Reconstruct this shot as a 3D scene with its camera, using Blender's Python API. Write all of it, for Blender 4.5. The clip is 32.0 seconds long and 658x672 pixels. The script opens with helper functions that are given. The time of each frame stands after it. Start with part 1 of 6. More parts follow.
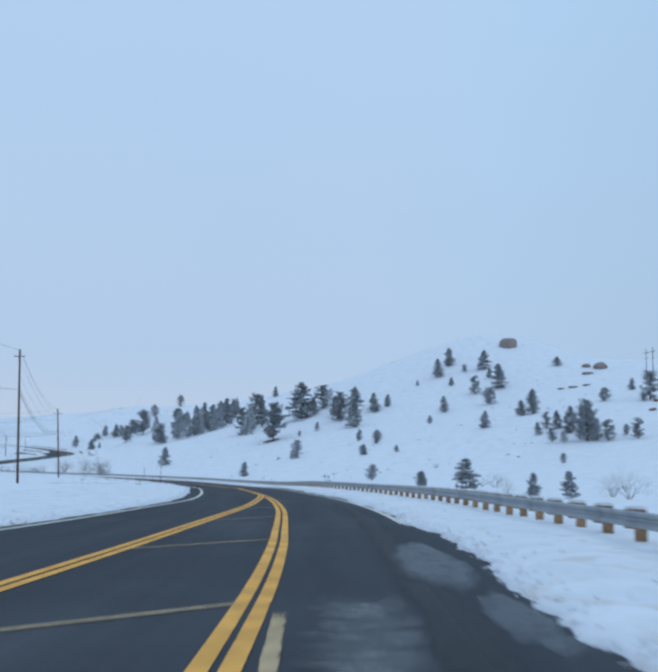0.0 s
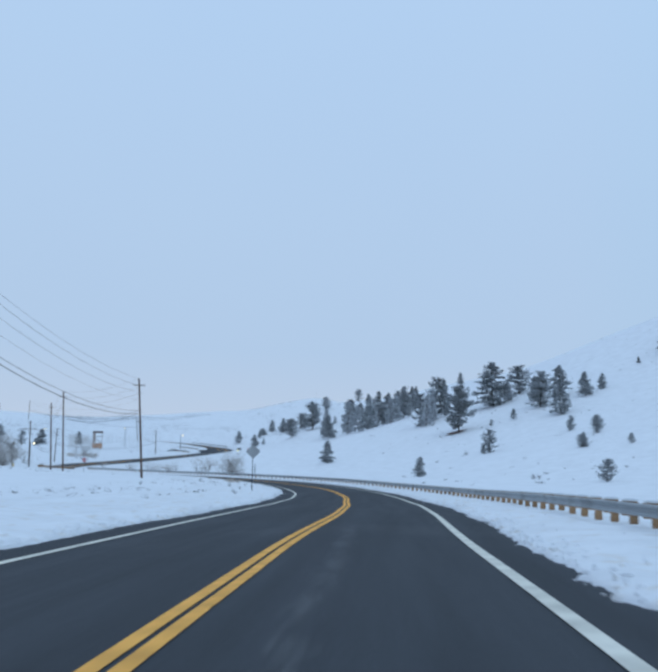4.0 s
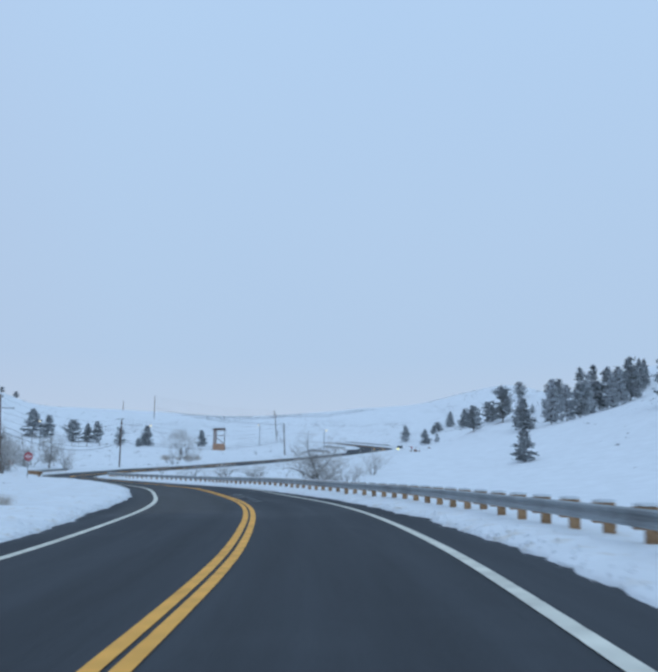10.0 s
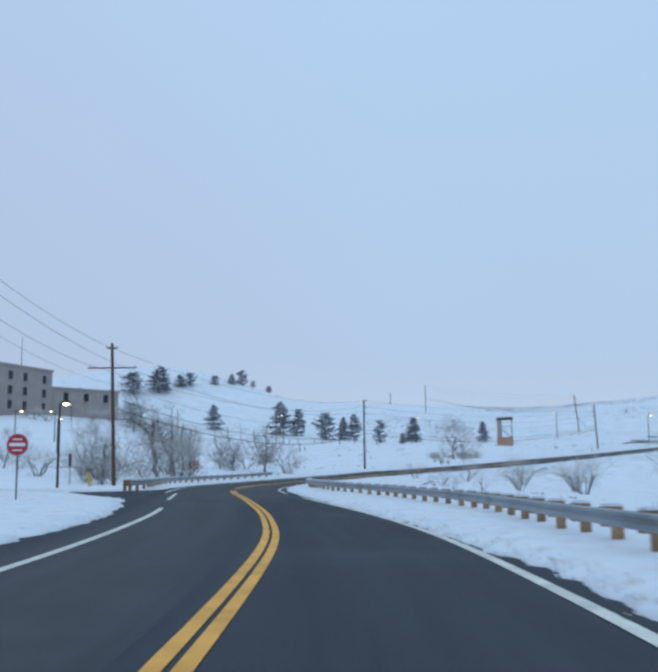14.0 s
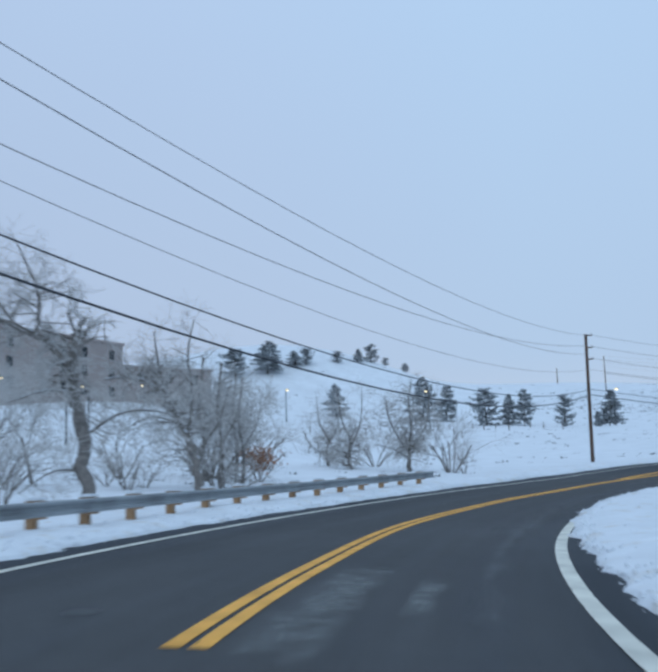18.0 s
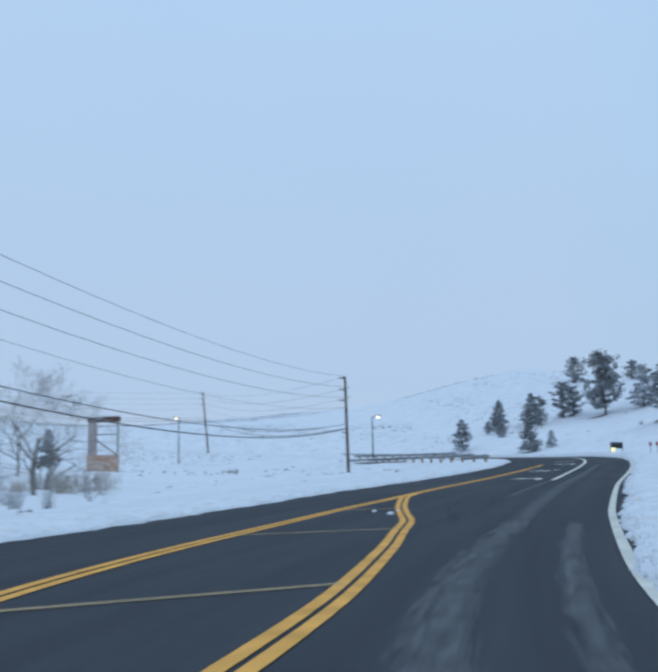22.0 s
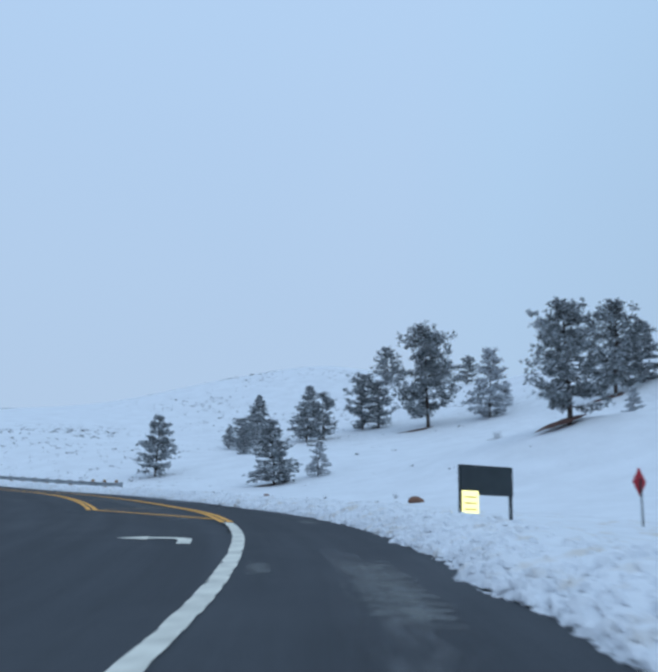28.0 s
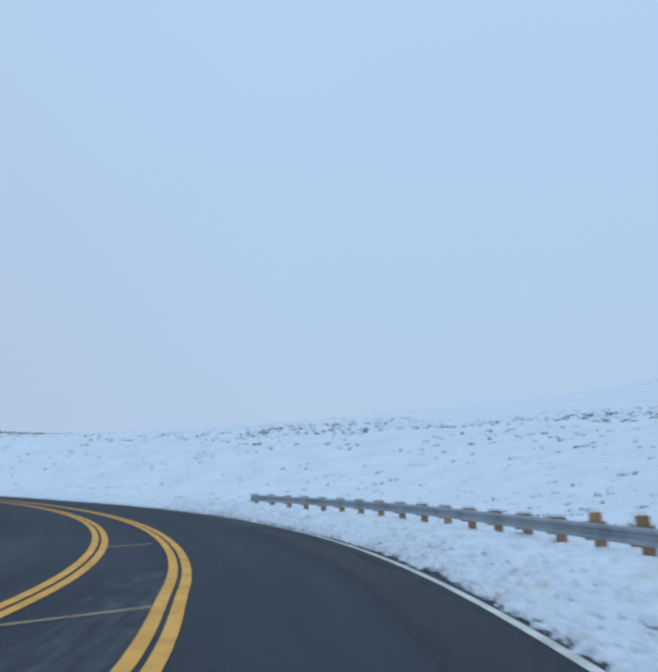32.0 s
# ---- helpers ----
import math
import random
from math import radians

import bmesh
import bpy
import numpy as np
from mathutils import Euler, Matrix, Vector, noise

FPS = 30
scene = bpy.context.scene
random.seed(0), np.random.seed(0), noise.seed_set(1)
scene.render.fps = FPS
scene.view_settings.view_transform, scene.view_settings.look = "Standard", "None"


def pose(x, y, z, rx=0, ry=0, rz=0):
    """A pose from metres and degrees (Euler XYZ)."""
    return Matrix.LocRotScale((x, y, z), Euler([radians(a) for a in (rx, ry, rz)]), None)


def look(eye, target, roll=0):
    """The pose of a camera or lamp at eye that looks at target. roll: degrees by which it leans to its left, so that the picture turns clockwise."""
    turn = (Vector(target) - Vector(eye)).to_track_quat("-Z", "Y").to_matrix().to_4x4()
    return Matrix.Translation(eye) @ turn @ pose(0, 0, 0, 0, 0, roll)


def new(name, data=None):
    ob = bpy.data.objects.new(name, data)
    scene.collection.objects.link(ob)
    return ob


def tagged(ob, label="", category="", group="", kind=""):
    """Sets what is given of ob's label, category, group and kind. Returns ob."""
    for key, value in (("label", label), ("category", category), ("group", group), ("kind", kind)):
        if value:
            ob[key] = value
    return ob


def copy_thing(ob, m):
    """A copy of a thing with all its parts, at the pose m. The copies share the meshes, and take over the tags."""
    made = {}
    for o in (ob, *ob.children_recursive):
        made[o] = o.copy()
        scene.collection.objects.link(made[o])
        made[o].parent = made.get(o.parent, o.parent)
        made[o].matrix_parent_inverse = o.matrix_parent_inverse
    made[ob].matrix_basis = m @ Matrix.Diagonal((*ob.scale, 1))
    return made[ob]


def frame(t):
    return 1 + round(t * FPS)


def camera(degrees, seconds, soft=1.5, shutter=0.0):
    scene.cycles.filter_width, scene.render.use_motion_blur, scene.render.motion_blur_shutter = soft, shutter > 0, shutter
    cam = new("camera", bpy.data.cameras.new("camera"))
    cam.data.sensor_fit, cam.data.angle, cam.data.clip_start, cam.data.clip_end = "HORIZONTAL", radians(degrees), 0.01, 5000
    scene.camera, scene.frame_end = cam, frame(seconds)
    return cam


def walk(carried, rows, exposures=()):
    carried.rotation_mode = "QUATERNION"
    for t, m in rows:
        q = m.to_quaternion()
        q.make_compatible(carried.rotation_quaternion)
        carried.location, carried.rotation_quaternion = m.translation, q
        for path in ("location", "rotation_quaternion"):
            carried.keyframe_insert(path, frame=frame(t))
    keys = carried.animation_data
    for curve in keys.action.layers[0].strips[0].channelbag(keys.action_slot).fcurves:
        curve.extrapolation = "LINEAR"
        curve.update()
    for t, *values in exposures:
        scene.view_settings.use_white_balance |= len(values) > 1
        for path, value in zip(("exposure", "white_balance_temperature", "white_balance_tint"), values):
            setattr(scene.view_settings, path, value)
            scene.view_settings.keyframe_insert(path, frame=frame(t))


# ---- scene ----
cam = camera(40.5, 32.0, soft=3.2, shutter=0.4)
PATH = [
    (0, (-14.358, -94.650, 1.797), (-12.110, -85.015, 3.251), 1.50),
    (0.5, (-12.296, -86.362, 1.731), (-10.275, -76.688, 3.256), 1.22),
    (1, (-10.233, -78.023, 1.672), (-8.461, -68.294, 3.158), 1.14),
    (1.5, (-8.305, -69.592, 1.605), (-6.806, -59.818, 3.099), 1.02),
    (2, (-6.603, -61.059, 1.526), (-5.392, -51.242, 2.997), 1.25),
    (2.5, (-5.142, -52.430, 1.426), (-4.230, -42.572, 2.836), 1.48),
    (3, (-3.925, -43.708, 1.309), (-3.298, -33.834, 2.759), 1.60),
    (3.5, (-2.904, -34.913, 1.190), (-2.529, -25.020, 2.600), 1.63),
    (5.5, (0.945, 0.004, 0.660), (0.990, 9.906, 2.053), 0.89),
    (6, (1.879, 9.004, 0.469), (1.940, 18.889, 1.983), 0.94),
    (6.5, (2.347, 18.240, 0.287), (2.365, 28.131, 1.758), 0.69),
    (7, (2.623, 27.611, 0.088), (2.531, 37.505, 1.540), 0.69),
    (7.5, (2.836, 37.056, -0.077), (2.587, 46.945, 1.386), 0.73),
    (8, (2.812, 46.444, -0.208), (2.350, 56.328, 1.237), 0.86),
    (8.5, (2.607, 55.638, -0.310), (1.804, 65.497, 1.158), 1.02),
    (9, (2.053, 64.521, -0.389), (0.941, 74.351, 1.072), 0.97),
    (9.5, (1.357, 73.244, -0.458), (-0.104, 83.028, 0.997), 0.72),
    (10, (0.377, 81.878, -0.523), (-1.504, 91.592, 0.927), 0.54),
    (10.5, (-1.364, 90.368, -0.570), (-3.615, 100.001, 0.897), 0.53),
    (11, (-3.309, 98.758, -0.621), (-5.920, 108.302, 0.827), 0.44),
    (11.5, (-5.398, 106.970, -0.668), (-8.409, 116.389, 0.823), 0.40),
    (12, (-7.742, 114.938, -0.709), (-11.169, 124.215, 0.772), 0.37),
    (12.5, (-10.523, 122.622, -0.747), (-14.339, 131.743, 0.749), 0.20),
    (13, (-13.564, 130.206, -0.786), (-17.703, 139.191, 0.681), 0.13),
    (13.5, (-16.801, 137.824, -0.830), (-21.269, 146.643, 0.673), -0.13),
    (14, (-20.342, 145.292, -0.864), (-25.117, 153.954, 0.604), -0.57),
    (14.5, (-24.171, 152.591, -0.926), (-29.279, 161.062, 0.540), -0.81),
    (15, (-28.332, 159.726, -0.991), (-33.753, 167.991, 0.527), -0.96),
    (15.5, (-32.771, 166.620, -1.044), (-38.533, 174.651, 0.476), -0.95),
    (17.5, (-51.459, 192.477, -1.043), (-57.712, 200.133, 0.466), -1.80),
    (18, (-55.790, 198.882, -1.065), (-61.801, 206.735, 0.419), -1.77),
    (18.5, (-59.677, 205.410, -1.082), (-65.230, 213.586, 0.445), -1.68),
    (19, (-62.963, 212.186, -1.100), (-67.924, 220.727, 0.462), -2.23),
    (19.5, (-65.526, 219.264, -1.094), (-69.779, 228.167, 0.530), -2.24),
    (20, (-67.303, 226.615, -0.992), (-70.778, 235.848, 0.645), -1.72),
    (20.5, (-68.688, 233.950, -0.885), (-71.301, 243.458, 0.779), -1.53),
    (21, (-69.256, 241.363, -0.755), (-70.891, 251.084, 0.929), -1.33),
    (21.5, (-69.058, 248.928, -0.575), (-69.723, 258.744, 1.216), -1.41),
    (22, (-68.274, 256.521, -0.350), (-67.998, 266.344, 1.503), -1.34),
    (22.5, (-66.754, 264.096, -0.101), (-65.647, 273.851, 1.797), -1.44),
    (23, (-64.749, 271.576, 0.180), (-63.028, 281.220, 2.188), -1.35),
    (23.5, (-62.398, 278.936, 0.507), (-60.213, 288.481, 2.533), -1.07),
    (24, (-59.931, 286.123, 0.901), (-57.468, 295.562, 3.103), -0.47),
    (24.5, (-57.464, 293.129, 1.346), (-54.820, 302.520, 3.544), -0.20),
    (25, (-54.936, 300.019, 1.786), (-52.159, 309.379, 3.947), 0.05),
    (25.5, (-52.363, 306.852, 2.222), (-49.518, 316.178, 4.438), 0.18),
    (27.5, (-42.087, 334.828, 4.127), (-39.647, 344.276, 6.313), 0.93),
    (28, (-40.003, 341.792, 4.565), (-37.870, 351.333, 6.669), 0.85),
    (28.5, (-38.310, 348.571, 4.982), (-36.739, 358.211, 7.127), 0.60),
    (29, (-37.120, 355.701, 5.444), (-36.192, 365.426, 7.580), 0.44),
    (29.5, (-36.407, 362.856, 5.845), (-36.162, 372.623, 7.977), 0.27),
    (30, (-36.316, 369.778, 6.212), (-36.788, 379.537, 8.343), 0.01),
    (30.5, (-36.660, 376.579, 6.546), (-37.940, 386.271, 8.652), -0.11),
    (31, (-37.599, 382.970, 6.845), (-39.680, 392.517, 8.970), -0.09),
    (31.5, (-38.973, 389.167, 7.163), (-41.788, 398.518, 9.314), -0.19),
    (32, (-40.834, 395.285, 7.544), (-44.382, 404.379, 9.715), -0.24),
]
walk(cam, [(t, look(eye, target, roll)) for t, eye, target, roll in PATH])

# ---- sky and light: a heavy, even winter overcast shortly after sunset ----
world = bpy.data.worlds.new("overcast_sky")
scene.world = world
world.use_nodes = True
wn, wl = world.node_tree.nodes, world.node_tree.links
wn.clear()
w_out, w_bg = wn.new("ShaderNodeOutputWorld"), wn.new("ShaderNodeBackground")
w_tc, w_sep, w_ramp = wn.new("ShaderNodeTexCoord"), wn.new("ShaderNodeSeparateXYZ"), wn.new("ShaderNodeValToRGB")
w_noise, w_mix = wn.new("ShaderNodeTexNoise"), wn.new("ShaderNodeMixRGB")
w_noise.inputs["Scale"].default_value, w_noise.inputs["Detail"].default_value = 1.6, 3.0
w_ramp.color_ramp.elements[0].position, w_ramp.color_ramp.elements[0].color = 0.0, (0.54, 0.63, 0.77, 1)
w_ramp.color_ramp.elements[1].position, w_ramp.color_ramp.elements[1].color = 0.6, (0.47, 0.66, 0.91, 1)
mid = w_ramp.color_ramp.elements.new(0.12)
mid.color = (0.46, 0.61, 0.81, 1)
w_mix.blend_type, w_mix.inputs[2].default_value = "MULTIPLY", (0.93, 0.95, 0.98, 1)
wl.new(w_tc.outputs["Generated"], w_sep.inputs[0])
wl.new(w_sep.outputs["Z"], w_ramp.inputs[0])
wl.new(w_tc.outputs["Generated"], w_noise.inputs["Vector"])
wl.new(w_noise.outputs["Fac"], w_mix.inputs[0])
wl.new(w_ramp.outputs[0], w_mix.inputs[1])
# the cloud is a little darker and warmer towards the west, bluer towards the east
w_side, w_tint = wn.new("ShaderNodeValToRGB"), wn.new("ShaderNodeMixRGB")
w_map = wn.new("ShaderNodeMapRange")
w_map.inputs["From Min"].default_value, w_map.inputs["From Max"].default_value = -1.0, 1.0
w_side.color_ramp.interpolation = "B_SPLINE"
w_side.color_ramp.elements[0].position, w_side.color_ramp.elements[0].color = 0.0, (0.90, 0.84, 0.845, 1)
w_side.color_ramp.elements[1].position, w_side.color_ramp.elements[1].color = 1.0, (0.82, 0.87, 0.88, 1)
for at, tone in ((0.10, (0.98, 0.92, 0.92)), (0.32, (1.04, 1.015, 1.015)), (0.5, (1.05, 1.06, 1.06)), (0.64, (1.02, 1.05, 1.05)), (0.8, (0.87, 0.91, 0.92))):
    w_side.color_ramp.elements.new(at).color = (*tone, 1)
w_tint.blend_type, w_tint.inputs[0].default_value = "MULTIPLY", 1.0
wl.new(w_sep.outputs["X"], w_map.inputs["Value"])
wl.new(w_map.outputs[0], w_side.inputs[0])
wl.new(w_mix.outputs[0], w_tint.inputs[1])
wl.new(w_side.outputs[0], w_tint.inputs[2])
wl.new(w_tint.outputs[0], w_bg.inputs[0])
wl.new(w_bg.outputs[0], w_out.inputs[0])
w_bg.inputs[1].default_value = 1.0

sun = new("sun", bpy.data.lights.new("sun", "SUN"))
sun.data.energy, sun.data.angle, sun.data.color = 0.35, radians(40), (0.9, 0.95, 1.0)
sun.matrix_world = look((0, 0, 100), (-40, 60, 0))


# ---- materials ----
def shader(name, base, rough=0.8, vary=0.12, scale=3.0, bump=0.0, bump_scale=20.0, bump_deep=0.05, metal=0.0, second=None, second_scale=0.5, second_at=0.5, island=0.0, obj=0.0):
    """A surface with colour variation at two scales, and fine relief."""
    m = bpy.data.materials.new(name)
    m.use_nodes = True
    n, l = m.node_tree.nodes, m.node_tree.links
    b = n["Principled BSDF"]
    b.inputs["Roughness"].default_value, b.inputs["Metallic"].default_value = rough, metal
    b.inputs["Specular IOR Level"].default_value = 0.3
    tc, no, ra = n.new("ShaderNodeTexCoord"), n.new("ShaderNodeTexNoise"), n.new("ShaderNodeValToRGB")
    no.inputs["Scale"].default_value, no.inputs["Detail"].default_value = scale, 5.0
    lo, hi = [max(0, c * (1 - vary)) for c in base], [min(1, c * (1 + vary)) for c in base]
    ra.color_ramp.elements[0].position, ra.color_ramp.elements[0].color = 0.3, (*lo, 1)
    ra.color_ramp.elements[1].position, ra.color_ramp.elements[1].color = 0.7, (*hi, 1)
    l.new(tc.outputs["Object"], no.inputs["Vector"])
    l.new(no.outputs["Fac"], ra.inputs[0])
    col = ra.outputs[0]
    if second:
        n2, r2, mx = n.new("ShaderNodeTexNoise"), n.new("ShaderNodeValToRGB"), n.new("ShaderNodeMixRGB")
        n2.inputs["Scale"].default_value, n2.inputs["Detail"].default_value = second_scale, 6.0
        r2.color_ramp.elements[0].position, r2.color_ramp.elements[1].position = second_at, min(1, second_at + 0.14)
        l.new(tc.outputs["Object"], n2.inputs["Vector"])
        l.new(n2.outputs["Fac"], r2.inputs[0])
        l.new(r2.outputs[0], mx.inputs[0])
        l.new(col, mx.inputs[1])
        mx.inputs[2].default_value = (*second, 1)
        col = mx.outputs[0]
    if island or obj:
        rnd, hs, mr = n.new("ShaderNodeNewGeometry") if island else n.new("ShaderNodeObjectInfo"), n.new("ShaderNodeHueSaturation"), n.new("ShaderNodeMapRange")
        amount = island or obj
        mr.inputs["To Min"].default_value, mr.inputs["To Max"].default_value = 1 - amount, 1 + amount
        l.new(rnd.outputs["Random Per Island" if island else "Random"], mr.inputs["Value"])
        l.new(mr.outputs[0], hs.inputs["Value"])
        l.new(col, hs.inputs["Color"])
        col = hs.outputs[0]
    l.new(col, b.inputs["Base Color"])
    if bump:
        bn, bu = n.new("ShaderNodeTexNoise"), n.new("ShaderNodeBump")
        bn.inputs["Scale"].default_value, bn.inputs["Detail"].default_value = bump_scale, 6.0
        bu.inputs["Strength"].default_value, bu.inputs["Distance"].default_value = bump, bump_deep
        l.new(tc.outputs["Object"], bn.inputs["Vector"])
        l.new(bn.outputs["Fac"], bu.inputs["Height"])
        l.new(bu.outputs[0], b.inputs["Normal"])
    return m


def film(name, base, rough, keep, scale=(0.5, 2.5), sharp=0.12, weight=0.5, vary=0.2, top=1.0, detail=9.0):
    """A thin broken layer on the asphalt: paint, salt or ice, worn through by patches and thinning at its rim."""
    m = shader(name, base, rough, vary, 2.0, 0.15, 60.0)
    n, l = m.node_tree.nodes, m.node_tree.links
    uv, mp, no = n.new("ShaderNodeUVMap"), n.new("ShaderNodeMapping"), n.new("ShaderNodeTexNoise")
    at, a1, a2, mr, tr, mx = n.new("ShaderNodeAttribute"), n.new("ShaderNodeMath"), n.new("ShaderNodeMath"), n.new("ShaderNodeMapRange"), n.new("ShaderNodeBsdfTransparent"), n.new("ShaderNodeMixShader")
    uv.uv_map, at.attribute_name = "road", "rim"
    mp.inputs["Scale"].default_value = (*scale, 1)
    no.inputs["Scale"].default_value, no.inputs["Detail"].default_value, no.inputs["Roughness"].default_value = 1.0, detail, 0.68
    a1.operation, a1.inputs[1].default_value = "MULTIPLY", weight
    a2.operation = "ADD"
    mr.inputs["From Min"].default_value, mr.inputs["From Max"].default_value = 1 - keep - sharp, 1 - keep + sharp
    mr.inputs["To Max"].default_value = top
    l.new(uv.outputs[0], mp.inputs["Vector"])
    l.new(mp.outputs[0], no.inputs["Vector"])
    l.new(at.outputs["Fac"], a1.inputs[0])
    l.new(a1.outputs[0], a2.inputs[0])
    l.new(no.outputs["Fac"], a2.inputs[1])
    l.new(a2.outputs[0], mr.inputs["Value"])
    l.new(mr.outputs[0], mx.inputs[0])
    l.new(tr.outputs[0], mx.inputs[1])
    l.new(n["Principled BSDF"].outputs[0], mx.inputs[2])
    l.new(mx.outputs[0], n["Material Output"].inputs[0])
    return m


M_SNOW = shader("snow", (0.79, 0.83, 0.87), 0.75, 0.05, 0.35, 1.0, 0.9, bump_deep=0.25)
M_VERGE = shader("ploughed_snow", (0.77, 0.81, 0.85), 0.8, 0.06, 0.9, 0.7, 4.5, bump_deep=0.1, second=(0.69, 0.675, 0.645), second_scale=1.9, second_at=0.56)
M_ASPHALT = shader("asphalt", (0.045, 0.052, 0.062), 0.92, 0.22, 40.0, 0.25, 90.0, second=(0.060, 0.068, 0.079), second_scale=0.12, second_at=0.55)


def wheel_wear(m):
    """Long streaks along the road, where wheels and ploughs have worn the surface."""
    n, l = m.node_tree.nodes, m.node_tree.links
    b = n["Principled BSDF"]
    was = b.inputs["Base Color"].links[0].from_socket
    uv, mp, no, mr, hs = n.new("ShaderNodeUVMap"), n.new("ShaderNodeMapping"), n.new("ShaderNodeTexNoise"), n.new("ShaderNodeMapRange"), n.new("ShaderNodeHueSaturation")
    uv.uv_map, mp.inputs["Scale"].default_value = "road", (0.05, 1.1, 1)
    no.inputs["Scale"].default_value, no.inputs["Detail"].default_value, no.inputs["Roughness"].default_value = 1.0, 7.0, 0.6
    mr.inputs["From Min"].default_value, mr.inputs["From Max"].default_value = 0.3, 0.7
    mr.inputs["To Min"].default_value, mr.inputs["To Max"].default_value = 0.76, 1.24
    l.new(uv.outputs[0], mp.inputs["Vector"])
    l.new(mp.outputs[0], no.inputs["Vector"])
    l.new(no.outputs["Fac"], mr.inputs["Value"])
    l.new(mr.outputs[0], hs.inputs["Value"])
    l.new(was, hs.inputs["Color"])
    l.new(hs.outputs[0], b.inputs["Base Color"])


wheel_wear(M_ASPHALT)
M_CRACK = film("open_crack", (0.012, 0.013, 0.014), 0.95, 0.55, (1.2, 3.0), 0.1, 0.5)
M_YELLOW = film("yellow_road_paint", (0.86, 0.42, 0.085), 0.8, 0.58, (1.6, 9.0), 0.07, 0.45)
M_WHITE = film("white_road_paint", (0.69, 0.68, 0.60), 0.8, 0.58, (1.8, 9.0), 0.08, 0.42)
M_FLAKED = film("flaking_white_paint", (0.70, 0.69, 0.61), 0.8, 0.47, (1.5, 7.0), 0.05, 0.42)
M_GHOST = film("half_worn_white_paint", (0.60, 0.60, 0.56), 0.8, 0.36, (2.2, 5.0), 0.12, 0.42, top=0.75)
M_THIN = film("worn_paint", (0.60, 0.45, 0.25), 0.8, 0.44, (2.6, 6.0), 0.09, 0.38, top=0.88)
M_SALT = film("salt_stain", (0.20, 0.215, 0.23), 0.9, 0.04, (0.7, 5.0), 0.12, 0.45, top=0.42, detail=12.0)
M_TRACK = film("salt_whitened_wheel_track", (0.23, 0.25, 0.26), 0.9, 0.07, (0.8, 9.0), 0.13, 0.5, top=0.48, detail=13.0)
M_PALE_FILM = film("pale_road_film", (0.27, 0.265, 0.25), 0.9, 0.42, (0.12, 0.9), 0.3, 0.5, top=0.16, detail=9.0)
M_PATCH = film("dried_salt_patch", (0.25, 0.268, 0.27), 0.9, 0.06, (3.4, 2.2), 0.12, 0.5, top=0.62, detail=13.0)
M_DAMP = film("damp_asphalt", (0.022, 0.025, 0.03), 0.55, 0.22, (0.35, 1.6), 0.12, 0.5, top=0.6)
# the ice's bluish base has the sky's reflection put into its colour
M_PUDDLE = film("refrozen_puddle", (0.085, 0.108, 0.135), 0.3, 0.2, (1.3, 2.6), 0.2, 0.5, top=0.55, detail=9.0)
M_ZINC = shader("galvanised_steel", (0.34, 0.37, 0.39), 0.5, 0.12, 1.0, metal=0.6, second=(0.24, 0.26, 0.27), second_scale=0.7)
M_POST = shader("weathered_timber_post", (0.33, 0.205, 0.115), 0.85, 0.3, 6.0, 0.4, 30.0, obj=0.2)
M_POLE = shader("creosoted_pole", (0.11, 0.065, 0.045), 0.85, 0.3, 3.0, 0.4, 25.0)
M_WIRE = shader("cable", (0.05, 0.055, 0.065), 0.6, 0.1)
M_BARK = shader("pine_bark", (0.075, 0.055, 0.045), 0.9, 0.3, 4.0, 0.5, 12.0)
M_TWIG = shader("frosted_twig", (0.52, 0.505, 0.49), 0.9, 0.25, 3.0)
M_LIMB = shader("grey_limb_bark", (0.22, 0.20, 0.185), 0.9, 0.3, 6.0, 0.4, 20.0)
M_METAL = shader("dark_painted_steel", (0.03, 0.04, 0.045), 0.5, 0.15)


# ---- the lie of the land ----
ROAD_A = [
    -24, -133.5, 0.75, -20.4, -118.9, 0.64, -16.8, -104.4, 0.52, -13.1, -89.7, 0.41,
    -9.6, -75.3, 0.3, -6.5, -60.7, 0.17, -4.2, -45.8, -0.01, -2.5, -30.7, -0.22,
    -1.2, -15.8, -0.4, -0, -1.1, -0.63, 1.3, 14.2, -0.95, 2.5, 29.1, -1.28,
    3.2, 43.8, -1.53, 3.1, 58.9, -1.71, 1.7, 74, -1.83, -1, 88.7, -1.91,
    -4.5, 103.4, -2, -8.7, 117.7, -2.07, -14.1, 131.4, -2.14, -20.3, 145.3, -2.21,
    -27.5, 158.3, -2.33, -35.7, 170.9, -2.41,
]
ROAD_B = [
    -44.6, 183.1, -2.4, -53.4, 195.3, -2.4, -61.1, 208.1, -2.44, -66.5, 222.1, -2.41,
    -69.1, 236.9, -2.19, -68.7, 251.7, -1.85, -66, 266.5, -1.37, -61.7, 281, -0.74,
    -56.8, 295.1, 0.12, -51.5, 309.1, 1.02, -46.2, 323, 1.98, -41.3, 337.3, 2.94,
    -37.7, 351.7, 3.84, -36.3, 366.8, 4.7, -37.4, 381.7, 5.43, -41.1, 396.1, 6.23,
    -47.2, 409.8, 6.95, -55.9, 422, 7.89, -66.8, 432.3, 8.84, -79.5, 440.1, 9.78,
    -93.6, 445.3, 10.73, -108.4, 447.6, 11.67,
]
KNOTS = np.array(ROAD_A + ROAD_B, float).reshape(-1, 3)


